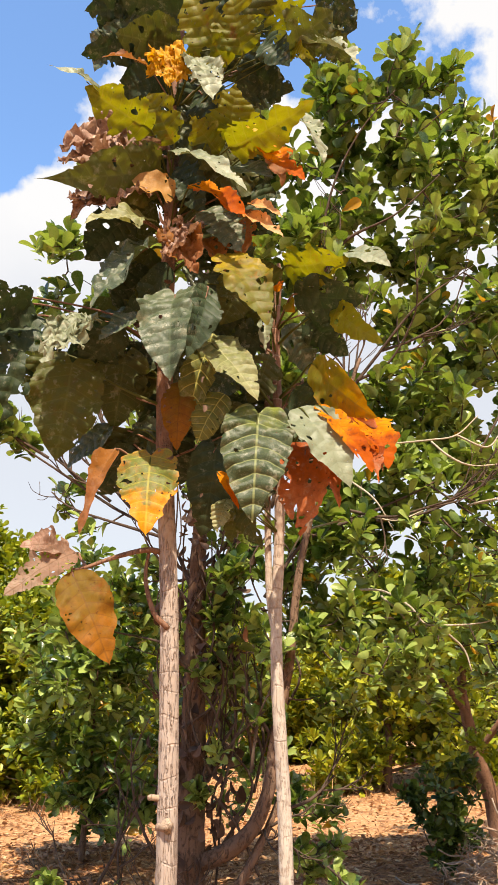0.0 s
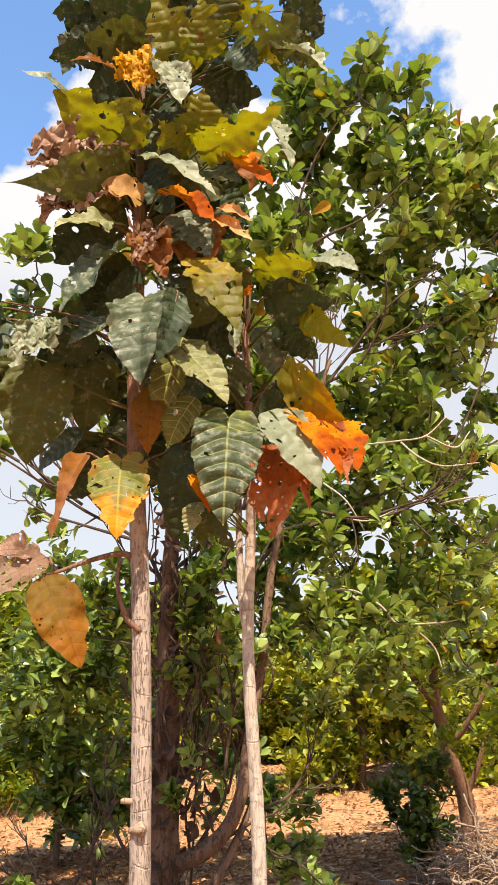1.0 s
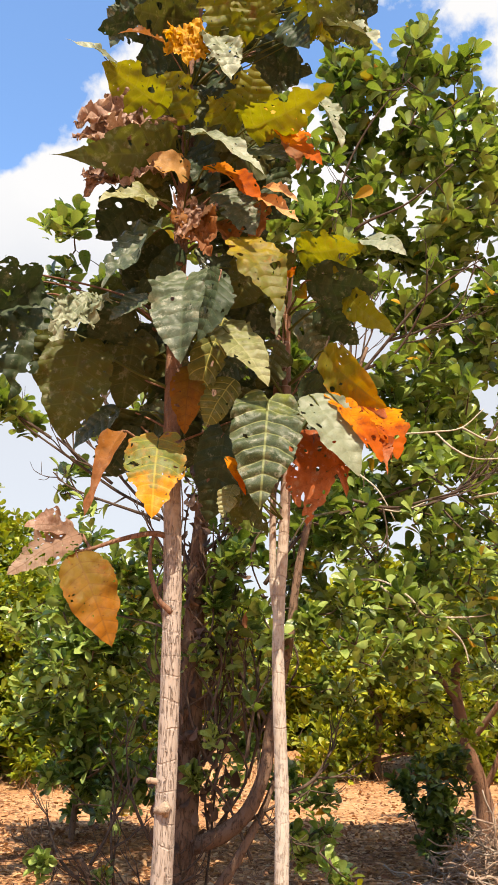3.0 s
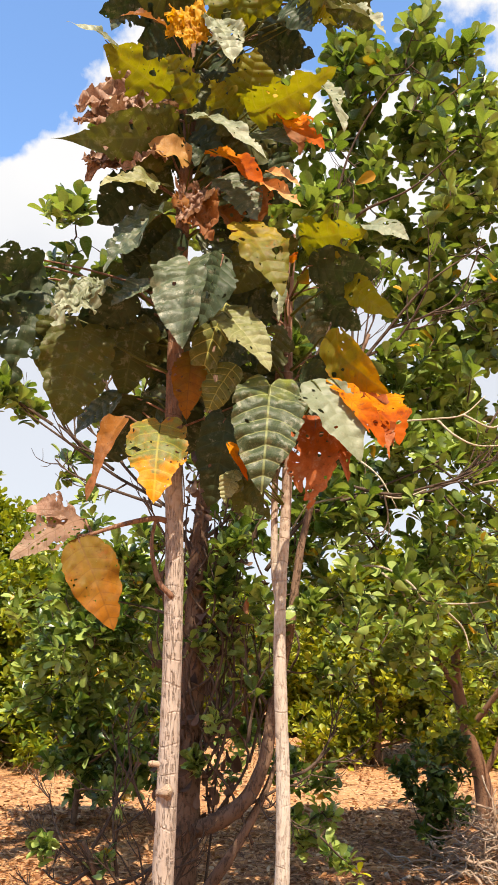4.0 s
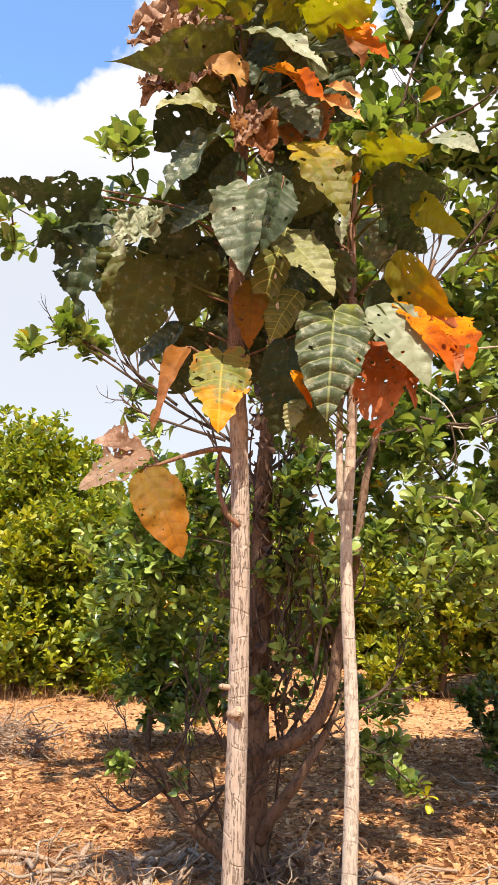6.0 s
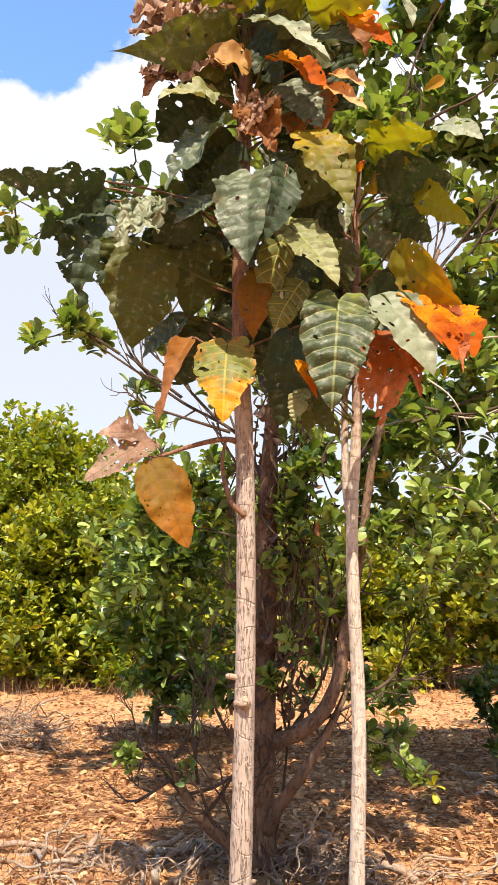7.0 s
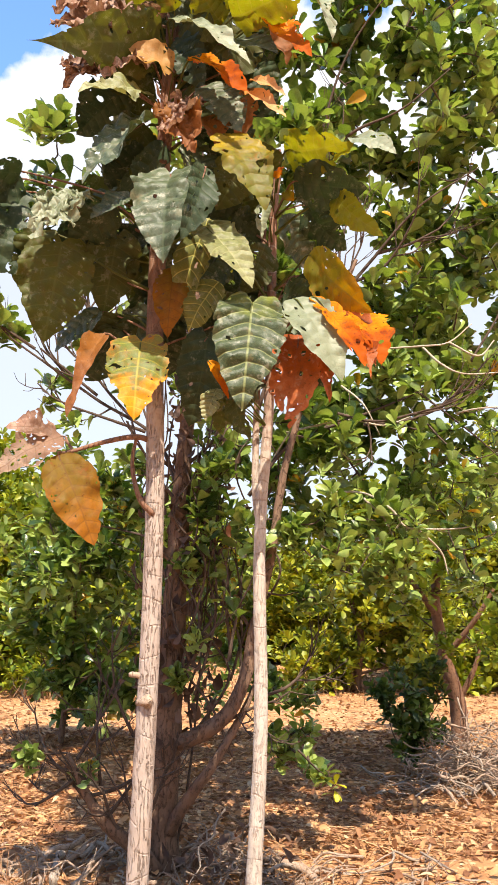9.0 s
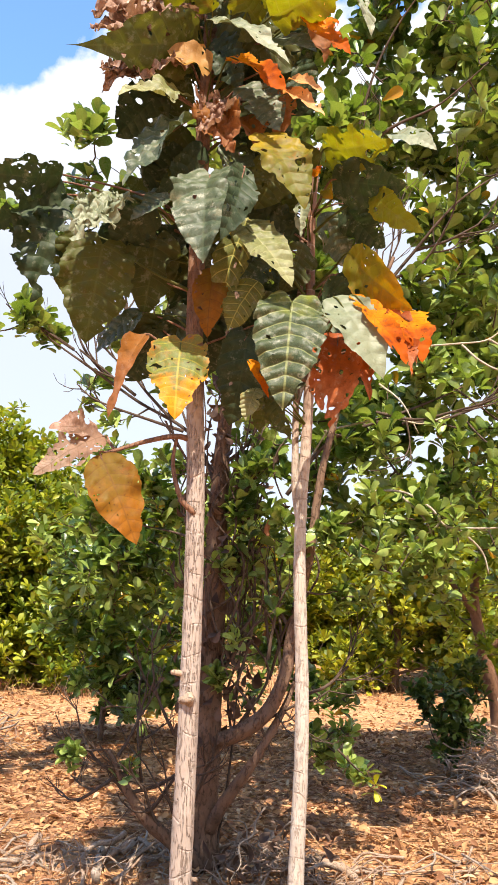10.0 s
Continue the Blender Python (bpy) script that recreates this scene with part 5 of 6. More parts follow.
clump(puffs_c, 0.46, 5.00, 3.75, 0.20, 0.30, 0.22, 30)
clump(puffs_c, 1.14, 5.00, 2.96, 0.26, 0.30, 0.22, 40)
clump(puffs_c, 0.70, 5.10, 4.92, 0.26, 0.30, 0.26, 46)
clump(puffs_c, 0.39, 5.10, 5.41, 0.26, 0.30, 0.26, 36)
clump(puffs_c, 0.15, 5.00, 4.18, 0.26, 0.30, 0.28, 36)
clump(puffs_c, -0.01, 5.00, 4.80, 0.28, 0.30, 0.28, 36)
clump(puffs_c, 0.53, 5.00, 4.50, 0.22, 0.30, 0.22, 34)
clump(puffs_c, 0.08, 4.90, 3.50, 0.26, 0.30, 0.28, 40)
clump(puffs_c, -0.60, 5.00, 4.52, 0.26, 0.30, 0.24, 12)
clump(puffs_c, 0.45, 5.00, 3.22, 0.24, 0.30, 0.24, 34)
clump(puffs_c, 0.65, 4.90, 2.49, 0.26, 0.30, 0.26, 34)
clump(puffs_c, -0.04, 4.85, 2.85, 0.26, 0.30, 0.30, 44)
clump(puffs_c, -0.45, 4.95, 2.95, 0.24, 0.30, 0.26, 30)
clump(puffs_c, -0.35, 5.00, 3.70, 0.30, 0.30, 0.30, 14)
clump(puffs_c, 0.87, 5.10, 5.85, 0.30, 0.30, 0.22, 16)
clump(puffs_c, 1.29, 5.10, 5.50, 0.36, 0.30, 0.26, 18)
clump(puffs_c, 1.69, 5.10, 5.12, 0.34, 0.30, 0.30, 18)
clump(puffs_c, -0.91, 4.40, 0.66, 0.11, 0.12, 0.05, 6)
clump(puffs_c, -0.69, 4.40, 0.58, 0.12, 0.12, 0.04, 5)
clump(puffs_c, -1.69, 4.80, 3.05, 0.06, 0.08, 0.04, 2)
clump(puffs_c, -1.47, 4.80, 3.22, 0.06, 0.08, 0.04, 3)
clump(puffs_c, 0.02, 4.42, 1.55, 0.20, 0.10, 0.20, 12)
clump(puffs_c, 0.14, 4.42, 1.90, 0.18, 0.10, 0.22, 14)
clump(puffs_c, -0.05, 4.40, 2.15, 0.18, 0.10, 0.18, 10)
clump(puffs_c, 0.05, 4.45, 1.15, 0.14, 0.08, 0.12, 5)
leafy(tree_c, boughs_c, puffs_c, 11, 0.130, CASHEW, "round", 0.095, 300, (4, 9), None, 1.0)


def spray(tree, start, way, length, seed, depth=3):
    """A bare, forking branch that curves upwards."""
    r = np.random.default_rng(seed)
    pieces = []

    def fork(a, d, l, w, k):
        d = np.array(d, float) / np.linalg.norm(d)
        b = a + d * l * 0.5 + r.normal(0, 0.03, 3) * l
        d2 = d + np.array([0, 0, 0.35]) + r.normal(0, 0.16, 3)
        c = b + d2 / np.linalg.norm(d2) * l * 0.5
        pieces.append(tube(smooth_line([a, b, c], 5), [w, w * 0.62], 6, 0.12, seed, False))
        if k:
            for _ in range(int(r.integers(2, 4))):
                at = smooth_line([a, b, c], 5)[int(r.integers(4, 11))]
                fork(at, d2 + r.normal(0, 0.45, 3), l * r.uniform(0.5, 0.8), w * 0.6, k - 1)

    fork(np.array(start, float), way, length, 0.011, depth)
    part("bare_branch", mesh_fast("bare_branch", *joined(pieces), TWIG), tree)


spray(tree_c, (-0.55, 4.95, 2.55), (-0.9, 0, 1.0), 0.55, 300)
spray(tree_c, (-0.78, 5.0, 2.7), (-0.9, 0, 0.8), 0.5, 301)
spray(tree_c, (-1.0, 5.0, 2.85), (-0.7, 0, 1.0), 0.45, 302)
spray(tree_c, (-0.5, 4.9, 2.7), (-0.3, 0, 1.0), 0.55, 303)
spray(tree_c, (-0.7, 5.02, 3.0), (-0.6, 0, 1.0), 0.45, 304)
spray(tree_c, (-1.2, 5.0, 3.0), (-1.0, 0, 0.5), 0.4, 305)
spray(tree_c, (-0.45, 4.9, 2.45), (-1.0, 0, 0.35), 0.5, 306)
spray(tree_c, (-0.85, 5.05, 3.2), (-0.2, 0, 1.0), 0.4, 307)
spray(tree_c, (0.62, 4.75, 3.1), (0.5, 0, 1.0), 0.5, 308)
spray(tree_c, (0.85, 4.8, 3.45), (0.9, 0, 0.5), 0.5, 309)
spray(tree_c, (0.72, 4.75, 3.25), (0.1, 0, 1.0), 0.5, 310)
spray(tree_c, (1.0, 4.8, 3.65), (0.8, 0, 0.3), 0.45, 311)
spray(tree_c, (0.5, 4.8, 3.4), (0.4, 0, 0.9), 0.45, 312)
spray(tree_c, (0.62, 4.9, 4.2), (0.5, 0, 1.0), 0.4, 313)
spray(tree_c, (0.9, 4.75, 2.5), (1.0, -0.2, 0.1), 0.6, 314)
spray(tree_c, (0.7, 4.65, 2.55), (1.0, -0.3, -0.2), 0.5, 315)
spray(tree_c, (-0.62, 4.4, 0.5), (-0.5, -0.1, 0.3), 0.28, 316)
spray(tree_c, (-0.5, 4.42, 0.3), (-0.7, 0, 0.5), 0.3, 317)
spray(tree_c, (-0.68, 4.4, 0.6), (0.3, 0, 0.6), 0.25, 318)
spray(tree_c, (-0.2, 4.5, 1.0), (0.6, -0.1, 0.7), 0.3, 319)
spray(tree_c, (-0.24, 4.5, 1.25), (-0.5, -0.2, 0.8), 0.28, 320)
spray(tree_c, (-0.16, 4.5, 1.5), (0.7, 0, 0.5), 0.32, 321)
spray(tree_c, (-0.2, 4.5, 1.8), (0.5, -0.1, 0.9), 0.35, 322)
spray(tree_c, (-0.24, 4.5, 2.0), (-0.6, 0, 0.6), 0.3, 323)
spray(tree_c, (-0.15, 4.5, 2.2), (0.7, 0, 0.6), 0.35, 324)
spray(tree_c, (0.1, 4.5, 1.1), (0.2, 0, 1.0), 0.35, 325)
spray(tree_c, (0.2, 4.5, 1.3), (-0.5, 0, 0.8), 0.3, 326)
spray(tree_c, (-0.4, 4.5, 0.7), (-0.4, 0, 0.8), 0.3, 327)
spray(tree_c, (0.25, 4.55, 0.9), (0.8, 0, 0.3), 0.35, 328)
spray(tree_c, (0.0, 4.5, 0.75), (0.6, 0, 0.3), 0.3, 329)
spray(tree_c, (-0.55, 4.42, 0.45), (-0.2, -0.2, 0.9), 0.25, 330)
spray(tree_c, (-0.44, 4.44, 0.22), (-0.3, -0.3, 0.6), 0.30, 331)
spray(tree_c, (-0.52, 4.42, 0.30), (0.5, -0.2, 0.7), 0.30, 332)
spray(tree_c, (-0.60, 4.40, 0.42), (0.6, -0.1, 0.2), 0.32, 333)
spray(tree_c, (-0.36, 4.46, 0.14), (-0.1, -0.3, 0.9), 0.34, 334)
spray(tree_c, (-0.66, 4.40, 0.52), (-0.6, -0.2, -0.5), 0.26, 335)
spray(tree_c, (-0.30, 4.48, 0.30), (0.3, -0.2, 0.8), 0.30, 336)

tree_e = thing("bushy_tree", (-1.45, 8.1, 0), "low bushy tree with mid-green foliage down to the ground", "tree", "bushy trees")
puffs_e = []
clump(puffs_e, -0.95, 7.40, 1.30, 0.54, 0.60, 0.50, 60)
clump(puffs_e, -1.40, 7.60, 1.00, 0.46, 0.60, 0.33, 60)
clump(puffs_e, -1.37, 8.20, 0.50, 0.43, 0.40, 0.18, 46)
clump(puffs_e, -1.10, 8.00, 0.55, 0.42, 0.40, 0.18, 46)
clump(puffs_e, -0.80, 8.10, 0.52, 0.45, 0.40, 0.16, 40)
clump(puffs_e, -0.41, 7.00, 2.18, 0.30, 0.50, 0.50, 24)
clump(puffs_e, -1.52, 6.90, 0.64, 0.20, 0.20, 0.11, 4)
clump(puffs_e, -0.94, 7.60, 0.65, 0.60, 0.60, 0.33, 36)
clump(puffs_e, -1.64, 8.20, 0.51, 0.66, 0.60, 0.30, 36)
clump(puffs_e, -1.46, 7.80, 1.68, 0.50, 0.60, 0.36, 56)
clump(puffs_e, -0.17, 8.50, 0.86, 0.48, 0.50, 0.48, 30)
clump(puffs_e, -1.10, 7.40, 1.99, 0.74, 0.46, 0.42, 97)
clump(puffs_e, -1.53, 7.40, 1.46, 0.48, 0.39, 0.32, 48)
clump(puffs_e, -1.27, 7.40, 2.51, 0.59, 0.41, 0.25, 28)
clump(puffs_e, -0.63, 7.40, 1.74, 0.32, 0.40, 0.63, 58)
clump(puffs_e, -0.98, 7.40, 1.74, 0.43, 0.40, 0.48, 41)
clump(puffs_e, -1.74, 7.40, 1.75, 0.33, 0.40, 0.38, 22)
clump(puffs_e, -1.20, 8.40, 0.32, 0.60, 0.30, 0.12, 50)
leafy(tree_e, [[(-1.45, 8.1, -0.05), (-1.4, 8.0, 0.5), (-1.3, 7.6, 1.1), (-1.2, 7.2, 1.7)], [(-1.42, 8.05, 0.4), (-1.62, 7.9, 0.8), (-1.7, 7.8, 1.1)],
               [(-1.4, 8.0, 0.5), (-1.0, 7.3, 0.8), (-0.7, 6.9, 1.3)], [(-1.43, 8.08, 0.3), (-1.2, 7.2, 0.45), (-0.95, 6.8, 0.5)]], puffs_e, 23, 0.125, CASHEW, "mid", 0.032)

tree_d = thing("bushy_tree", (2.44, 8.1, 0), "leaning tree with a reddish trunk and leaves coloured as if sunlit", "tree", "bushy trees")
puffs_d = []
clump(puffs_d, 2.34, 8.30, 1.36, 0.50, 0.40, 0.56, 72)
clump(puffs_d, 1.88, 7.30, 1.50, 0.26, 0.35, 0.32, 30)
clump(puffs_d, 2.16, 7.30, 1.62, 0.30, 0.30, 0.26, 30)
clump(puffs_d, 2.02, 7.20, 1.08, 0.16, 0.22, 0.16, 12)
clump(puffs_d, 2.48, 7.10, 1.20, 0.25, 0.40, 0.31, 26)
clump(puffs_d, 2.40, 8.35, 1.36, 0.60, 0.35, 0.28, 30)
clump(puffs_d, 2.31, 6.80, 1.27, 0.23, 0.30, 0.41, 32)
clump(puffs_d, 2.29, 7.70, 1.88, 0.46, 0.30, 0.29, 36)
clump(puffs_d, 2.82, 7.90, 2.64, 0.48, 0.40, 0.72, 54)
clump(puffs_d, 2.53, 6.90, 0.96, 0.26, 0.40, 0.68, 39)
leafy(tree_d, [[(2.44, 8.1, -0.05), (2.42, 8.05, 0.4), (2.26, 7.9, 0.88), (2.12, 7.7, 1.5), (2.2, 7.4, 2.2)], [(2.42, 8.05, 0.45), (2.55, 7.9, 0.8), (2.62, 7.8, 1.2)],
               [(2.26, 7.9, 0.88), (2.5, 7.6, 1.3), (2.8, 7.4, 1.9)], [(2.18, 7.8, 1.25), (1.85, 7.5, 1.6), (1.6, 7.3, 1.9)]], puffs_d, 31, 0.095, BRIGHT, "round", 0.095, 0, (5, 10), RED_BARK)

shrub = thing("leafy_shrub", (1.70, 7.1, 0), "dark leafy shrub at the foot of the leaning tree", "shrub")
puffs_s = []
clump(puffs_s, 1.60, 7.00, 0.66, 0.20, 0.30, 0.32, 62)
clump(puffs_s, 1.80, 7.05, 0.52, 0.19, 0.28, 0.28, 42)
clump(puffs_s, 1.44, 6.90, 0.62, 0.13, 0.18, 0.12, 12)
clump(puffs_s, 2.00, 7.35, 0.38, 0.22, 0.22, 0.16, 24)
clump(puffs_s, 1.68, 6.95, 0.28, 0.22, 0.22, 0.16, 34)
clump(puffs_s, 1.84, 7.10, 0.86, 0.16, 0.22, 0.20, 22)
leafy(shrub, [[(1.70, 7.1, -0.05), (1.68, 7.08, 0.3), (1.66, 7.05, 0.7)], [(1.69, 7.1, 0.1), (1.88, 7.15, 0.4), (2.03, 7.2, 0.6)], [(1.69, 7.1, 0.1), (1.56, 7.05, 0.3), (1.50, 7.0, 0.5)]], puffs_s, 37, 0.08, SHADY, "round", 0.022)

# crooked pale twigs that stand out before the spreading tree's crown
twigs_c = []
bough(twigs_c, (0.92, 4.80, 2.99), (1.04, 4.70, 2.98), (1.23, 4.60, 2.97), (1.40, 4.60, 3.00), (1.56, 4.65, 3.14))
bough(twigs_c, (1.24, 4.60, 2.96), (1.33, 4.55, 2.85), (1.47, 4.55, 2.79), (1.72, 4.60, 2.82))
bough(twigs_c, (0.66, 4.70, 2.07), (0.87, 4.60, 2.06), (1.01, 4.50, 1.96), (1.08, 4.50, 1.87), (1.16, 4.50, 1.85), (1.46, 4.60, 1.87), (1.68, 4.70, 1.95))
bough(twigs_c, (0.96, 4.70, 1.80), (1.04, 4.60, 1.84), (1.10, 4.55, 1.91), (1.15, 4.50, 1.94))
bough(twigs_c, (0.43, 4.80, 2.45), (0.61, 4.70, 2.48), (0.81, 4.65, 2.51), (1.00, 4.65, 2.48), (1.18, 4.70, 2.55))
bough(twigs_c, (0.29, 4.80, 2.16), (0.36, 4.75, 2.30), (0.42, 4.70, 2.40), (0.45, 4.70, 2.45))
bough(twigs_c, (1.46, 4.70, 2.58), (1.57, 4.60, 2.59), (1.74, 4.60, 2.61))
bough(twigs_c, (0.87, 4.60, 2.03), (0.97, 4.55, 1.92), (1.02, 4.55, 1.83), (1.05, 4.60, 1.73))
bough(twigs_c, (1.16, 4.50, 1.85), (1.32, 4.60, 1.73), (1.36, 4.60, 1.60))
bough(twigs_c, (1.40, 4.60, 3.00), (1.58, 4.60, 2.92), (1.70, 4.65, 3.04))
bough(twigs_c, (0.77, 4.80, 2.76), (0.89, 4.70, 2.62), (0.99, 4.70, 2.43))
for k, pts in enumerate(twigs_c):
    part("crooked_twig", mesh_fast("crooked_twig", *tube(smooth_line(pts, 6), [0.0075, 0.006, 0.0035], 7, 0.15, 500 + k), PALE_TWIG), tree_c, "pale crooked twig")


# ---- far trees ----
def far_tree(at, height, spread, seed, mat, label, size=0.2, low=0.1, n=420, shape="mid"):
    tree = thing("distant_tree", at, label, "tree", "distant trees")
    rng = np.random.default_rng(seed)
    x, y, z = at
    boughs = [[(x, y, -0.05), (x + 0.1, y, height * 0.25), (x - 0.1, y, height * 0.5), (x, y, height * 0.8)]]
    clumps = []
    for k in range(11):
        g, h = rng.uniform(0, 6.28), low + (0.86 - low) * (k + rng.uniform(0, 1)) / 11
        r = spread * math.sqrt(max(0.1, 1 - (h - 0.35) ** 2 * 2.2)) * rng.uniform(0.35, 0.8)
        c = (x + r * math.cos(g), y + r * 0.7 * math.sin(g), max(0.45, h * height))
        boughs.append([(x, y, max(0.1, c[2] * 0.5)), (x + 0.5 * (c[0] - x), y + 0.5 * (c[1] - y), c[2] * 0.8), c])
        clumps.append((*c, spread * 0.42, spread * 0.4, height * 0.19, n // 11))
    clumps.append((x, y, height * 0.86, spread * 0.3, spread * 0.3, height * 0.13, n // 12))
    leafy(tree, boughs, clumps, seed, size, mat, shape, 0.07, 0, (6, 10), None, 1.0)


YG, DG = "yellow-green bushy tree in full sun", "green leafy tree far behind the others"
far_tree((-4.8, 13.9, 0), 4.4, 2.0, 41, LIT, DG, 0.15, 0.03, 2300)
far_tree((-4.3, 12.3, 0), 2.7, 1.4, 53, SUNNY, YG, 0.13, 0.02, 1500)
far_tree((-7.4, 15.0, 0), 5.4, 2.4, 42, LIT, DG, 0.15, 0.03, 2200)
far_tree((-2.2, 14.6, 0), 3.4, 1.9, 43, LIT, DG, 0.14, 0.02, 2000)
far_tree((0.2, 17.5, 0), 2.8, 2.0, 44, SUNNY, YG, 0.17, 0.02, 1300)
far_tree((2.6, 18.0, 0), 2.6, 2.0, 45, SUNNY, YG, 0.17, 0.02, 1300)
far_tree((5.0, 16.0, 0), 3.6, 2.0, 46, MIDDLE, DG, 0.22, 0.05, 900)
far_tree((7.6, 18.0, 0), 4.0, 2.3, 47, MIDDLE, DG, 0.24, 0.05, 700)
far_tree((-1.2, 21.0, 0), 4.0, 2.4, 48, MIDDLE, DG, 0.26, 0.02, 900)
far_tree((-10.5, 20.0, 0), 5.0, 2.8, 49, MIDDLE, DG, 0.26, 0.05, 700)
far_tree((4.0, 13.2, 0), 3.6, 1.5, 50, SUNNY, YG, 0.15, 0.03, 1400)
far_tree((-2.7, 12.0, 0), 2.9, 1.5, 51, LIT, DG, 0.13, 0.02, 1600)
far_tree((2.2, 12.8, 0), 3.3, 1.6, 52, SUNNY, YG, 0.14, 0.02, 1500)
for k, (x, h) in enumerate(((-13, 4.6), (-8.6, 3.6), (-4.6, 3.2), (-0.6, 3.0), (2.6, 2.9), (6.0, 3.3), (9.6, 4.0), (13.5, 5.0))):
    far_tree((x, 26.0 + 1.5 * (k % 2), 0), h, 2.9, 60 + k, MIDDLE if k % 2 else SUNNY, DG if k % 2 else YG, 0.3, 0.02, 800)


# ---- dry leaves and climbers on the old trunk ----
rng = np.random.default_rng(5)
HANGING = [mesh_fast("dry_leaf", leaf_shape("round")[0] * np.array([1, f, g]), leaf_shape("round")[1], DRY) for f, g in ((0.9, 1.5), (1.2, -1.2), (0.6, 2.2))]
FADED = mesh_fast("dry_leaf", leaf_shape("mid")[0] * np.array([1, 0.8, 2.6]), leaf_shape("mid")[1], RUSTY)
for k in range(300):
    z = rng.uniform(0.7, 3.1)
    a = rng.uniform(-3.5, 0.4)
    r = 0.06 + 0.15 * rng.uniform() ** 1.4
    p = Vector((-0.20 + 1.3 * r * math.cos(a) + (0.16 * rng.uniform() if z > 1.4 else 0), 4.6 + r * math.sin(a), z))
    way = np.array([[rng.normal(0, 0.6), rng.normal(-0.1, 0.5), rng.normal(-0.8, 0.5)]])
    t = frames_to(way, rng)[0] @ np.array(Matrix.Rotation(rng.uniform(-3.1, 3.1), 3, "X"))
    ob = part("dry_leaf", HANGING[k % 3], tree_c, "dry brown hanging leaf")
    ob.matrix_basis = Matrix.Translation(p) @ Matrix(t.tolist()).to_4x4() @ Matrix.Scale(float(rng.uniform(0.045, 0.10)), 4)
for at, size in (((0.09, 4.4, 1.86), 0.085),):
    ob = part("dry_leaf", FADED, tree_c, "rust-brown withered leaf")
    ob.matrix_basis = Matrix.Translation(at) @ Euler((0.3, 1.35, 2.1)).to_matrix().to_4x4() @ Matrix.Scale(size, 4)
for k in range(60):
    p = Vector((rng.normal(0.08, 0.22), rng.normal(4.42, 0.12), rng.uniform(0.02, 0.30)))
    t = frames_to(np.array([[rng.normal(0, 0.8), rng.normal(-0.2, 0.6), rng.normal(-0.3, 0.6)]]), rng)[0]
    ob = part("dry_leaf", HANGING[k % 3], tree_c, "dry brown hanging leaf")
    ob.matrix_basis = Matrix.Translation(p) @ Matrix(t.tolist()).to_4x4() @ Matrix.Scale(float(rng.uniform(0.05, 0.10)), 4)
for k in range(18):
    x, z0, z1 = rng.uniform(-0.36, 0.2), rng.uniform(0.6, 1.2), rng.uniform(1.6, 3.0)
    y = 4.5 + rng.uniform(-0.06, 0.3)
    pts = [(x + rng.normal(0, 0.085), y + rng.normal(0, 0.03), z0 + (z1 - z0) * i / 5) for i in range(6)]
    part("vine", mesh_fast("vine", *tube(smooth_line(pts, 5), [0.009, 0.006, 0.004], 6, 0.1, k), TWIG), tree_c)


# ---- dead twigs heaped on the ground ----
def stick_mesh(seed):
    r = np.random.default_rng(seed)
    pts = [(t, r.normal(0, 0.045), r.normal(0, 0.035)) for t in np.linspace(-0.5, 0.5, 7)]
    w = 1.0 if seed < 6 else 2.3
    pieces = [tube(smooth_line(pts, 3), [0.013 * w, 0.010 * w, 0.004 * w], 6, 0.3, seed)]
    for k in range(int(r.integers(1, 4))):
        a = np.array(pts[int(r.integers(1, 4))])
        d = np.array([r.uniform(0.1, 0.25), r.normal(0, 0.14), r.normal(0, 0.09)])
        pieces.append(tube(smooth_line([a, a + d * 0.5 + r.normal(0, 0.015, 3), a + d], 3), [0.006, 0.003], 5, 0, 0, False))
    return mesh_fast("stick", *joined(pieces), DEAD if seed % 3 else GREY_STICK)


STICKS = [stick_mesh(k) for k in range(9)]


def brush_pile(cx, cy, rx, ry, height, n, seed, long=0.55, label="heap of dry grey twigs on the ground", thick=0.0):
    pile = thing("brush_pile", (cx, cy, ground_height(cx, cy)), label, "brush", "brush piles")
    r = np.random.default_rng(seed)
    for k in range(n):
        q = r.normal(0, 0.45, 2).clip(-1, 1)
        x, y = cx + q[0] * rx, cy + q[1] * ry
        h = height * max(0.0, 1 - (q[0] ** 2 + q[1] ** 2)) * r.uniform(0.0, 1.0)
        m = Matrix.Translation((x, y, ground_height(x, y) + 0.012 + h)) @ Euler((r.uniform(0, 6.28), r.normal(0, 0.16 + 1.1 * h), r.uniform(0, 6.28))).to_matrix().to_4x4()
        ob = part("stick", STICKS[int(r.integers(6, 9)) if r.uniform() < thick else int(r.integers(0, 6))], pile)
        ob.matrix_basis = m @ Matrix.Scale(float(long * r.uniform(0.4, 1.25)), 4)


brush_pile(2.18, 6.55, 0.78, 0.50, 0.46, 300, 1, 0.5, thick=0.12)
brush_pile(-2.60, 7.5, 0.6, 0.45, 0.42, 140, 2, 0.5, thick=0.1)
brush_pile(-0.80, 4.60, 0.95, 0.42, 0.06, 80, 3, 0.6, "scattered dry sticks and twigs on the litter", 0.2)
brush_pile(0.12, 4.50, 0.42, 0.28, 0.20, 80, 4, 0.4, "heap of dry twigs and brown leaves at the trunk's foot", 0.12)
brush_pile(0.95, 4.45, 0.6, 0.30, 0.03, 20, 5, 0.75, "loose dry sticks lying on the litter", 0.25)


# ---- leaf litter ----
rng = np.random.default_rng(9)
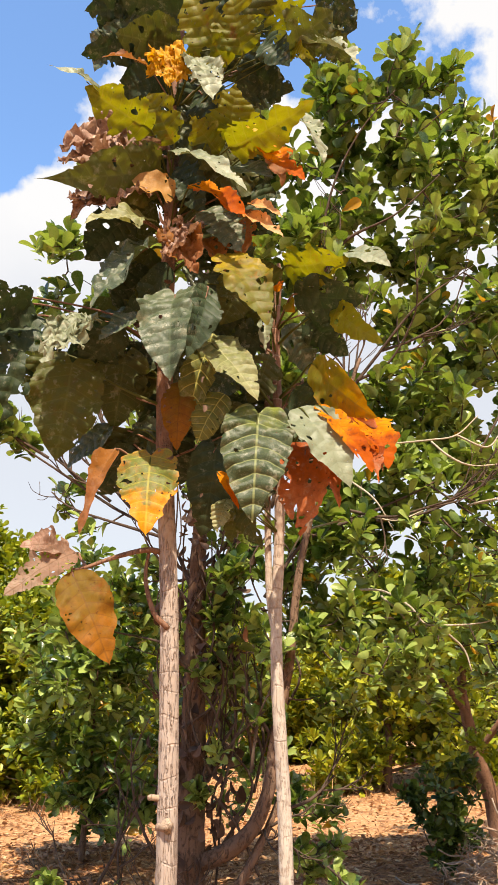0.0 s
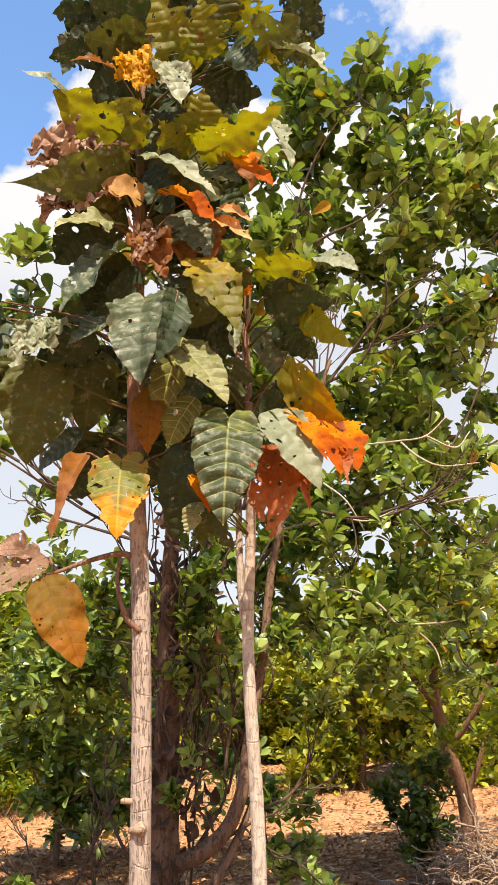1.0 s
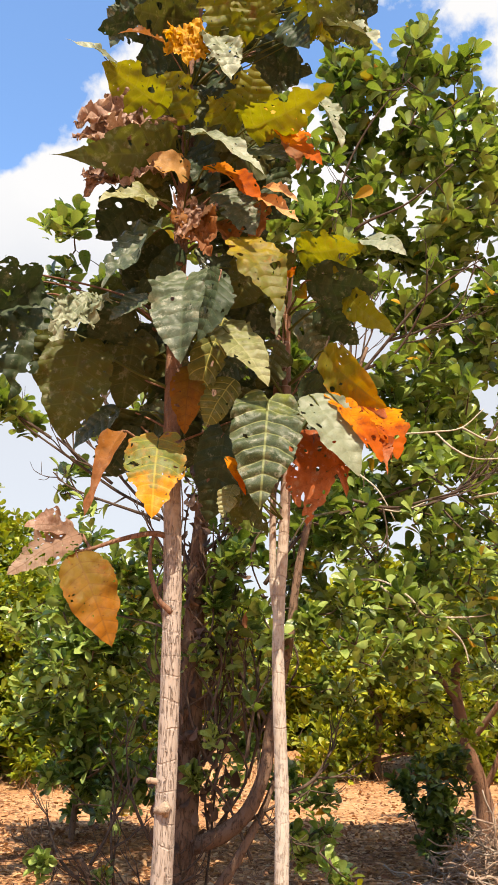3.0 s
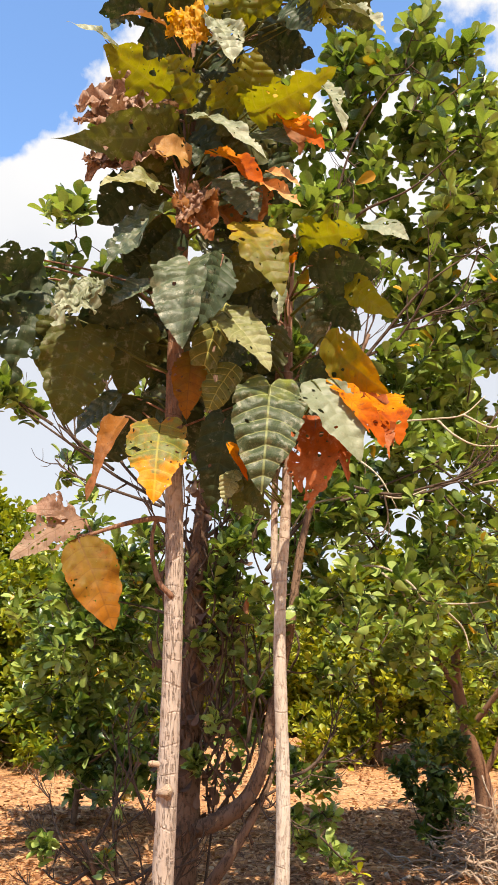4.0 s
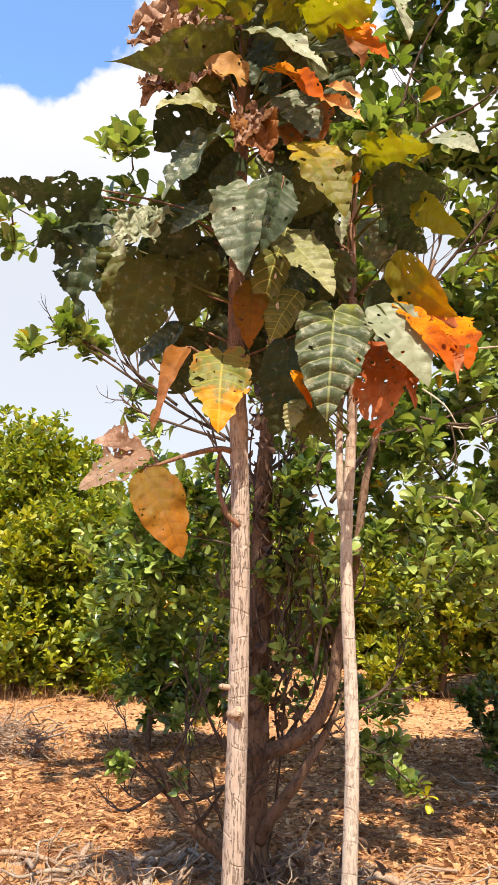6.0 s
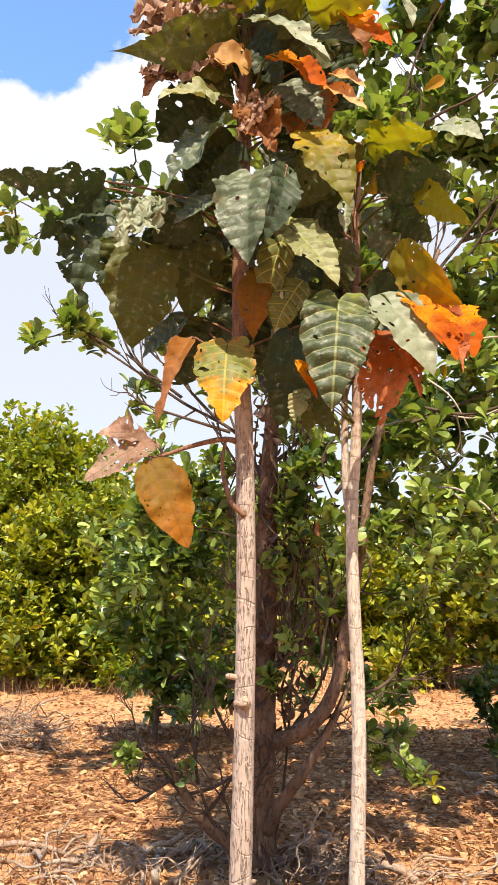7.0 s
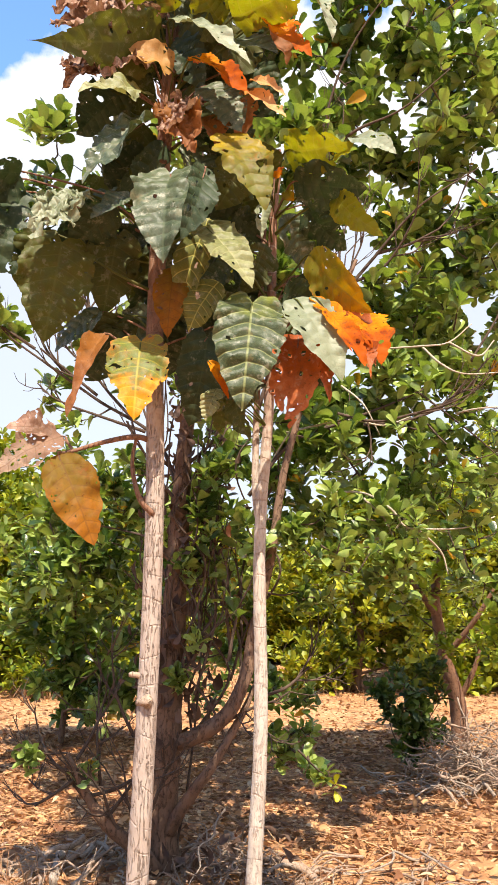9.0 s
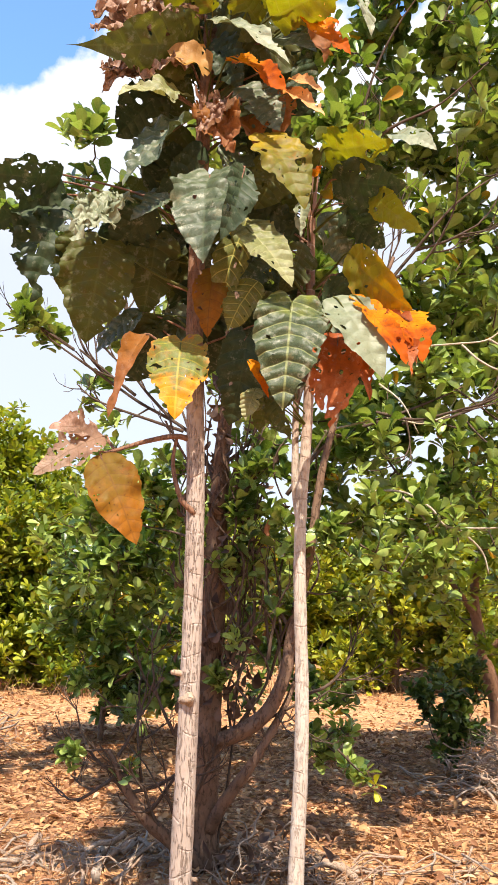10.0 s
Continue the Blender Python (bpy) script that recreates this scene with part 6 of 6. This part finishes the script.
FALLEN = [mesh_fast("fallen_leaf", leaf_shape("round")[0] * np.array([1, f, g]), leaf_shape("round")[1], LITTER) for f, g in ((1.0, 1.3), (0.75, -1.6), (1.1, 0.5))]


def litter_spots(n, x0, x1, y0, y1):
    p = np.stack([rng.uniform(x0, x1, n), y0 + (y1 - y0) * rng.uniform(0, 1, n) ** 1.35, np.zeros(n)], 1)
    # the strewn patch thins out towards its sides
    p[:, 0] += rng.normal(0, 0.13 * (x1 - x0), n)
    p[:, 1] -= np.abs(rng.normal(0, 0.9, n)) * (p[:, 1] < y0 + 1.2)
    p[:, 2] = [ground_height(x, y) + 0.012 for x, y, _ in p]
    return p


for k, p in enumerate(litter_spots(300, -1.4, 1.6, 4.2, 6.4)):
    ob = part("fallen_leaf", FALLEN[k % 3], ground)
    ob.matrix_basis = Matrix.Translation(p + np.array([0, 0, 0.01])) @ Euler((rng.normal(0, 0.3), rng.normal(0, 0.25), rng.uniform(0, 6.28))).to_matrix().to_4x4() @ Matrix.Scale(float(rng.uniform(0.04, 0.09)), 4)
p = np.concatenate([litter_spots(25000, -2.6, 3.0, 3.6, 9), litter_spots(18000, -6, 6, 6, 17), litter_spots(14000, -6, 6, -4, 6)])
d = np.stack([rng.normal(0, 1, len(p)), rng.normal(0, 1, len(p)), rng.normal(0, 0.25, len(p))], 1)
tagged(new("leaf_litter", mesh_fast("leaf_litter", *scatter(leaf_shape("mid"), p, frames_to(d, rng), rng.uniform(0.025, 0.075, len(p))), LITTER)),
       "dry fallen leaves strewn over the soil", "leaf litter", "", "stuff")
v = np.array([(-0.5, -0.006, 0), (0.5, -0.004, 0.02), (0, 0.006, 0.03), (-0.5, 0.006, 0.0), (0.5, 0.005, 0.02), (0, -0.004, 0.045)])
t = np.array([(0, 5, 2), (0, 2, 3), (5, 1, 4), (5, 4, 2)])
p = np.concatenate([litter_spots(8000, -2.4, 2.6, 3.6, 8), litter_spots(5000, -5, 5, 6, 14)])
d = np.stack([rng.normal(0, 1, len(p)), rng.normal(0, 1, len(p)), rng.normal(0, 0.1, len(p))], 1)
tagged(new("straw", mesh_fast("straw", *scatter((v, t), p, frames_to(d, rng), rng.uniform(0.1, 0.4, len(p))), STRAW)),
       "dry straw and grass stalks on the soil", "straw", "", "stuff")

# a sprig of young yellow leaves low on the spreading tree
SPRIG = foliage("foliage_young_yellow", (0.42, 0.40, 0.015), (0.50, 0.46, 0.02), (0.56, 0.5, 0.03), (0.5, 0.45, 0.02), (0.6, 0.55, 0.01), 0.35)
YOUNG = mesh_fast("young_leaf", *leaf_shape("round"), SPRIG)
part("twig", mesh_fast("twig", *tube(smooth_line([(0.50, 4.62, 0.62), (0.62, 4.7, 0.50), (0.70, 4.8, 0.44), (0.735, 4.8, 0.40)], 5), [0.006, 0.004, 0.003], 6), TWIG), tree_c)
for at, way in (((0.735, 4.8, 0.40), (0.1, -0.2, 1.0)), ((0.735, 4.8, 0.40), (-1.0, -0.3, 0.5)), ((0.735, 4.8, 0.40), (0.8, -0.5, 0.0)), ((0.73, 4.8, 0.37), (0.6, -0.4, -0.7)), ((0.73, 4.8, 0.37), (0.1, -0.6, -0.6)), ((0.68, 4.79, 0.43), (-0.9, -0.4, 0.2))):
    ob = part("young_leaf", YOUNG, tree_c, "bright yellow young leaf")
    ob.matrix_basis = Matrix.Translation(at) @ Matrix(frames_to(np.array([way]), rng)[0].tolist()).to_4x4() @ Matrix.Scale(0.066, 4)


TIP = foliage("foliage_young_orange", (0.36, 0.15, 0.02), (0.48, 0.22, 0.02), (0.52, 0.30, 0.04), (0.4, 0.12, 0.02), (0.6, 0.28, 0.02), 0.4)
TIPS = mesh_fast("young_leaf", *leaf_shape("round"), TIP)
for at, n in (((1.36, 5.05, 6.33), 3), ((1.51, 5.05, 5.98), 2), ((1.65, 5.05, 5.91), 3), ((0.86, 5.05, 6.02), 3), ((1.07, 5.05, 5.94), 2), ((2.05, 5.05, 5.66), 3)):
    part("twig", mesh_fast("twig", *tube(smooth_line([(at[0] - 0.05, at[1] + 0.05, at[2] - 0.30), (at[0] - 0.01, at[1] + 0.02, at[2] - 0.14), at], 4), [0.006, 0.005, 0.003], 6), TWIG), tree_c)
    for k in range(n):
        g = k * 2.4 + at[0]
        ob = part("young_leaf", TIPS, tree_c, "orange young leaf at the twig's end")
        ob.matrix_basis = Matrix.Translation(at) @ Matrix(frames_to(np.array([(0.55 * math.cos(g), 0.55 * math.sin(g), 0.9)]), rng)[0].tolist()).to_4x4() @ Matrix.Scale(0.10 + 0.02 * (k % 2), 4)


# ---- tufts of dry grass on the open ground ----
def grass_tufts(spots, seed):
    r = np.random.default_rng(seed)
    P, D, S = [], [], []
    for x, y, spread, n, h in spots:
        for _ in range(n):
            px, py = x + r.normal(0, spread), y + r.normal(0, spread * 0.7)
            P.append((px, py, ground_height(px, py)))
            D.append((r.normal(0, 0.45), r.normal(0, 0.45), 1.0))
            S.append(h * r.uniform(0.4, 1.2))
    blade = (np.array([(0, -0.012, 0), (0, 0.012, 0), (0.55, -0.008, -0.03), (0.55, 0.008, -0.03), (1.0, 0, -0.14)]), np.array([(0, 2, 3), (0, 3, 1), (2, 4, 3)]))
    return scatter(blade, np.array(P), frames_to(np.array(D), r), np.array(S))


tagged(new("dry_grass", mesh_fast("dry_grass", *grass_tufts([(-3.6, 11.4, 0.45, 240, 0.3), (-2.4, 11.2, 0.3, 160, 0.3), (-4.6, 11.7, 0.5, 240, 0.36), (-1.6, 4.6, 0.35, 120, 0.25), (-1.0, 4.3, 0.3, 90, 0.22),
                                                             (0.7, 12.5, 0.7, 300, 0.35), (2.0, 13.0, 0.6, 250, 0.35), (3.0, 8.4, 0.4, 120, 0.3), (0.45, 4.3, 0.15, 40, 0.2)], 3), STRAW)),
       "tufts of dry straw-coloured grass", "grass", "", "stuff")
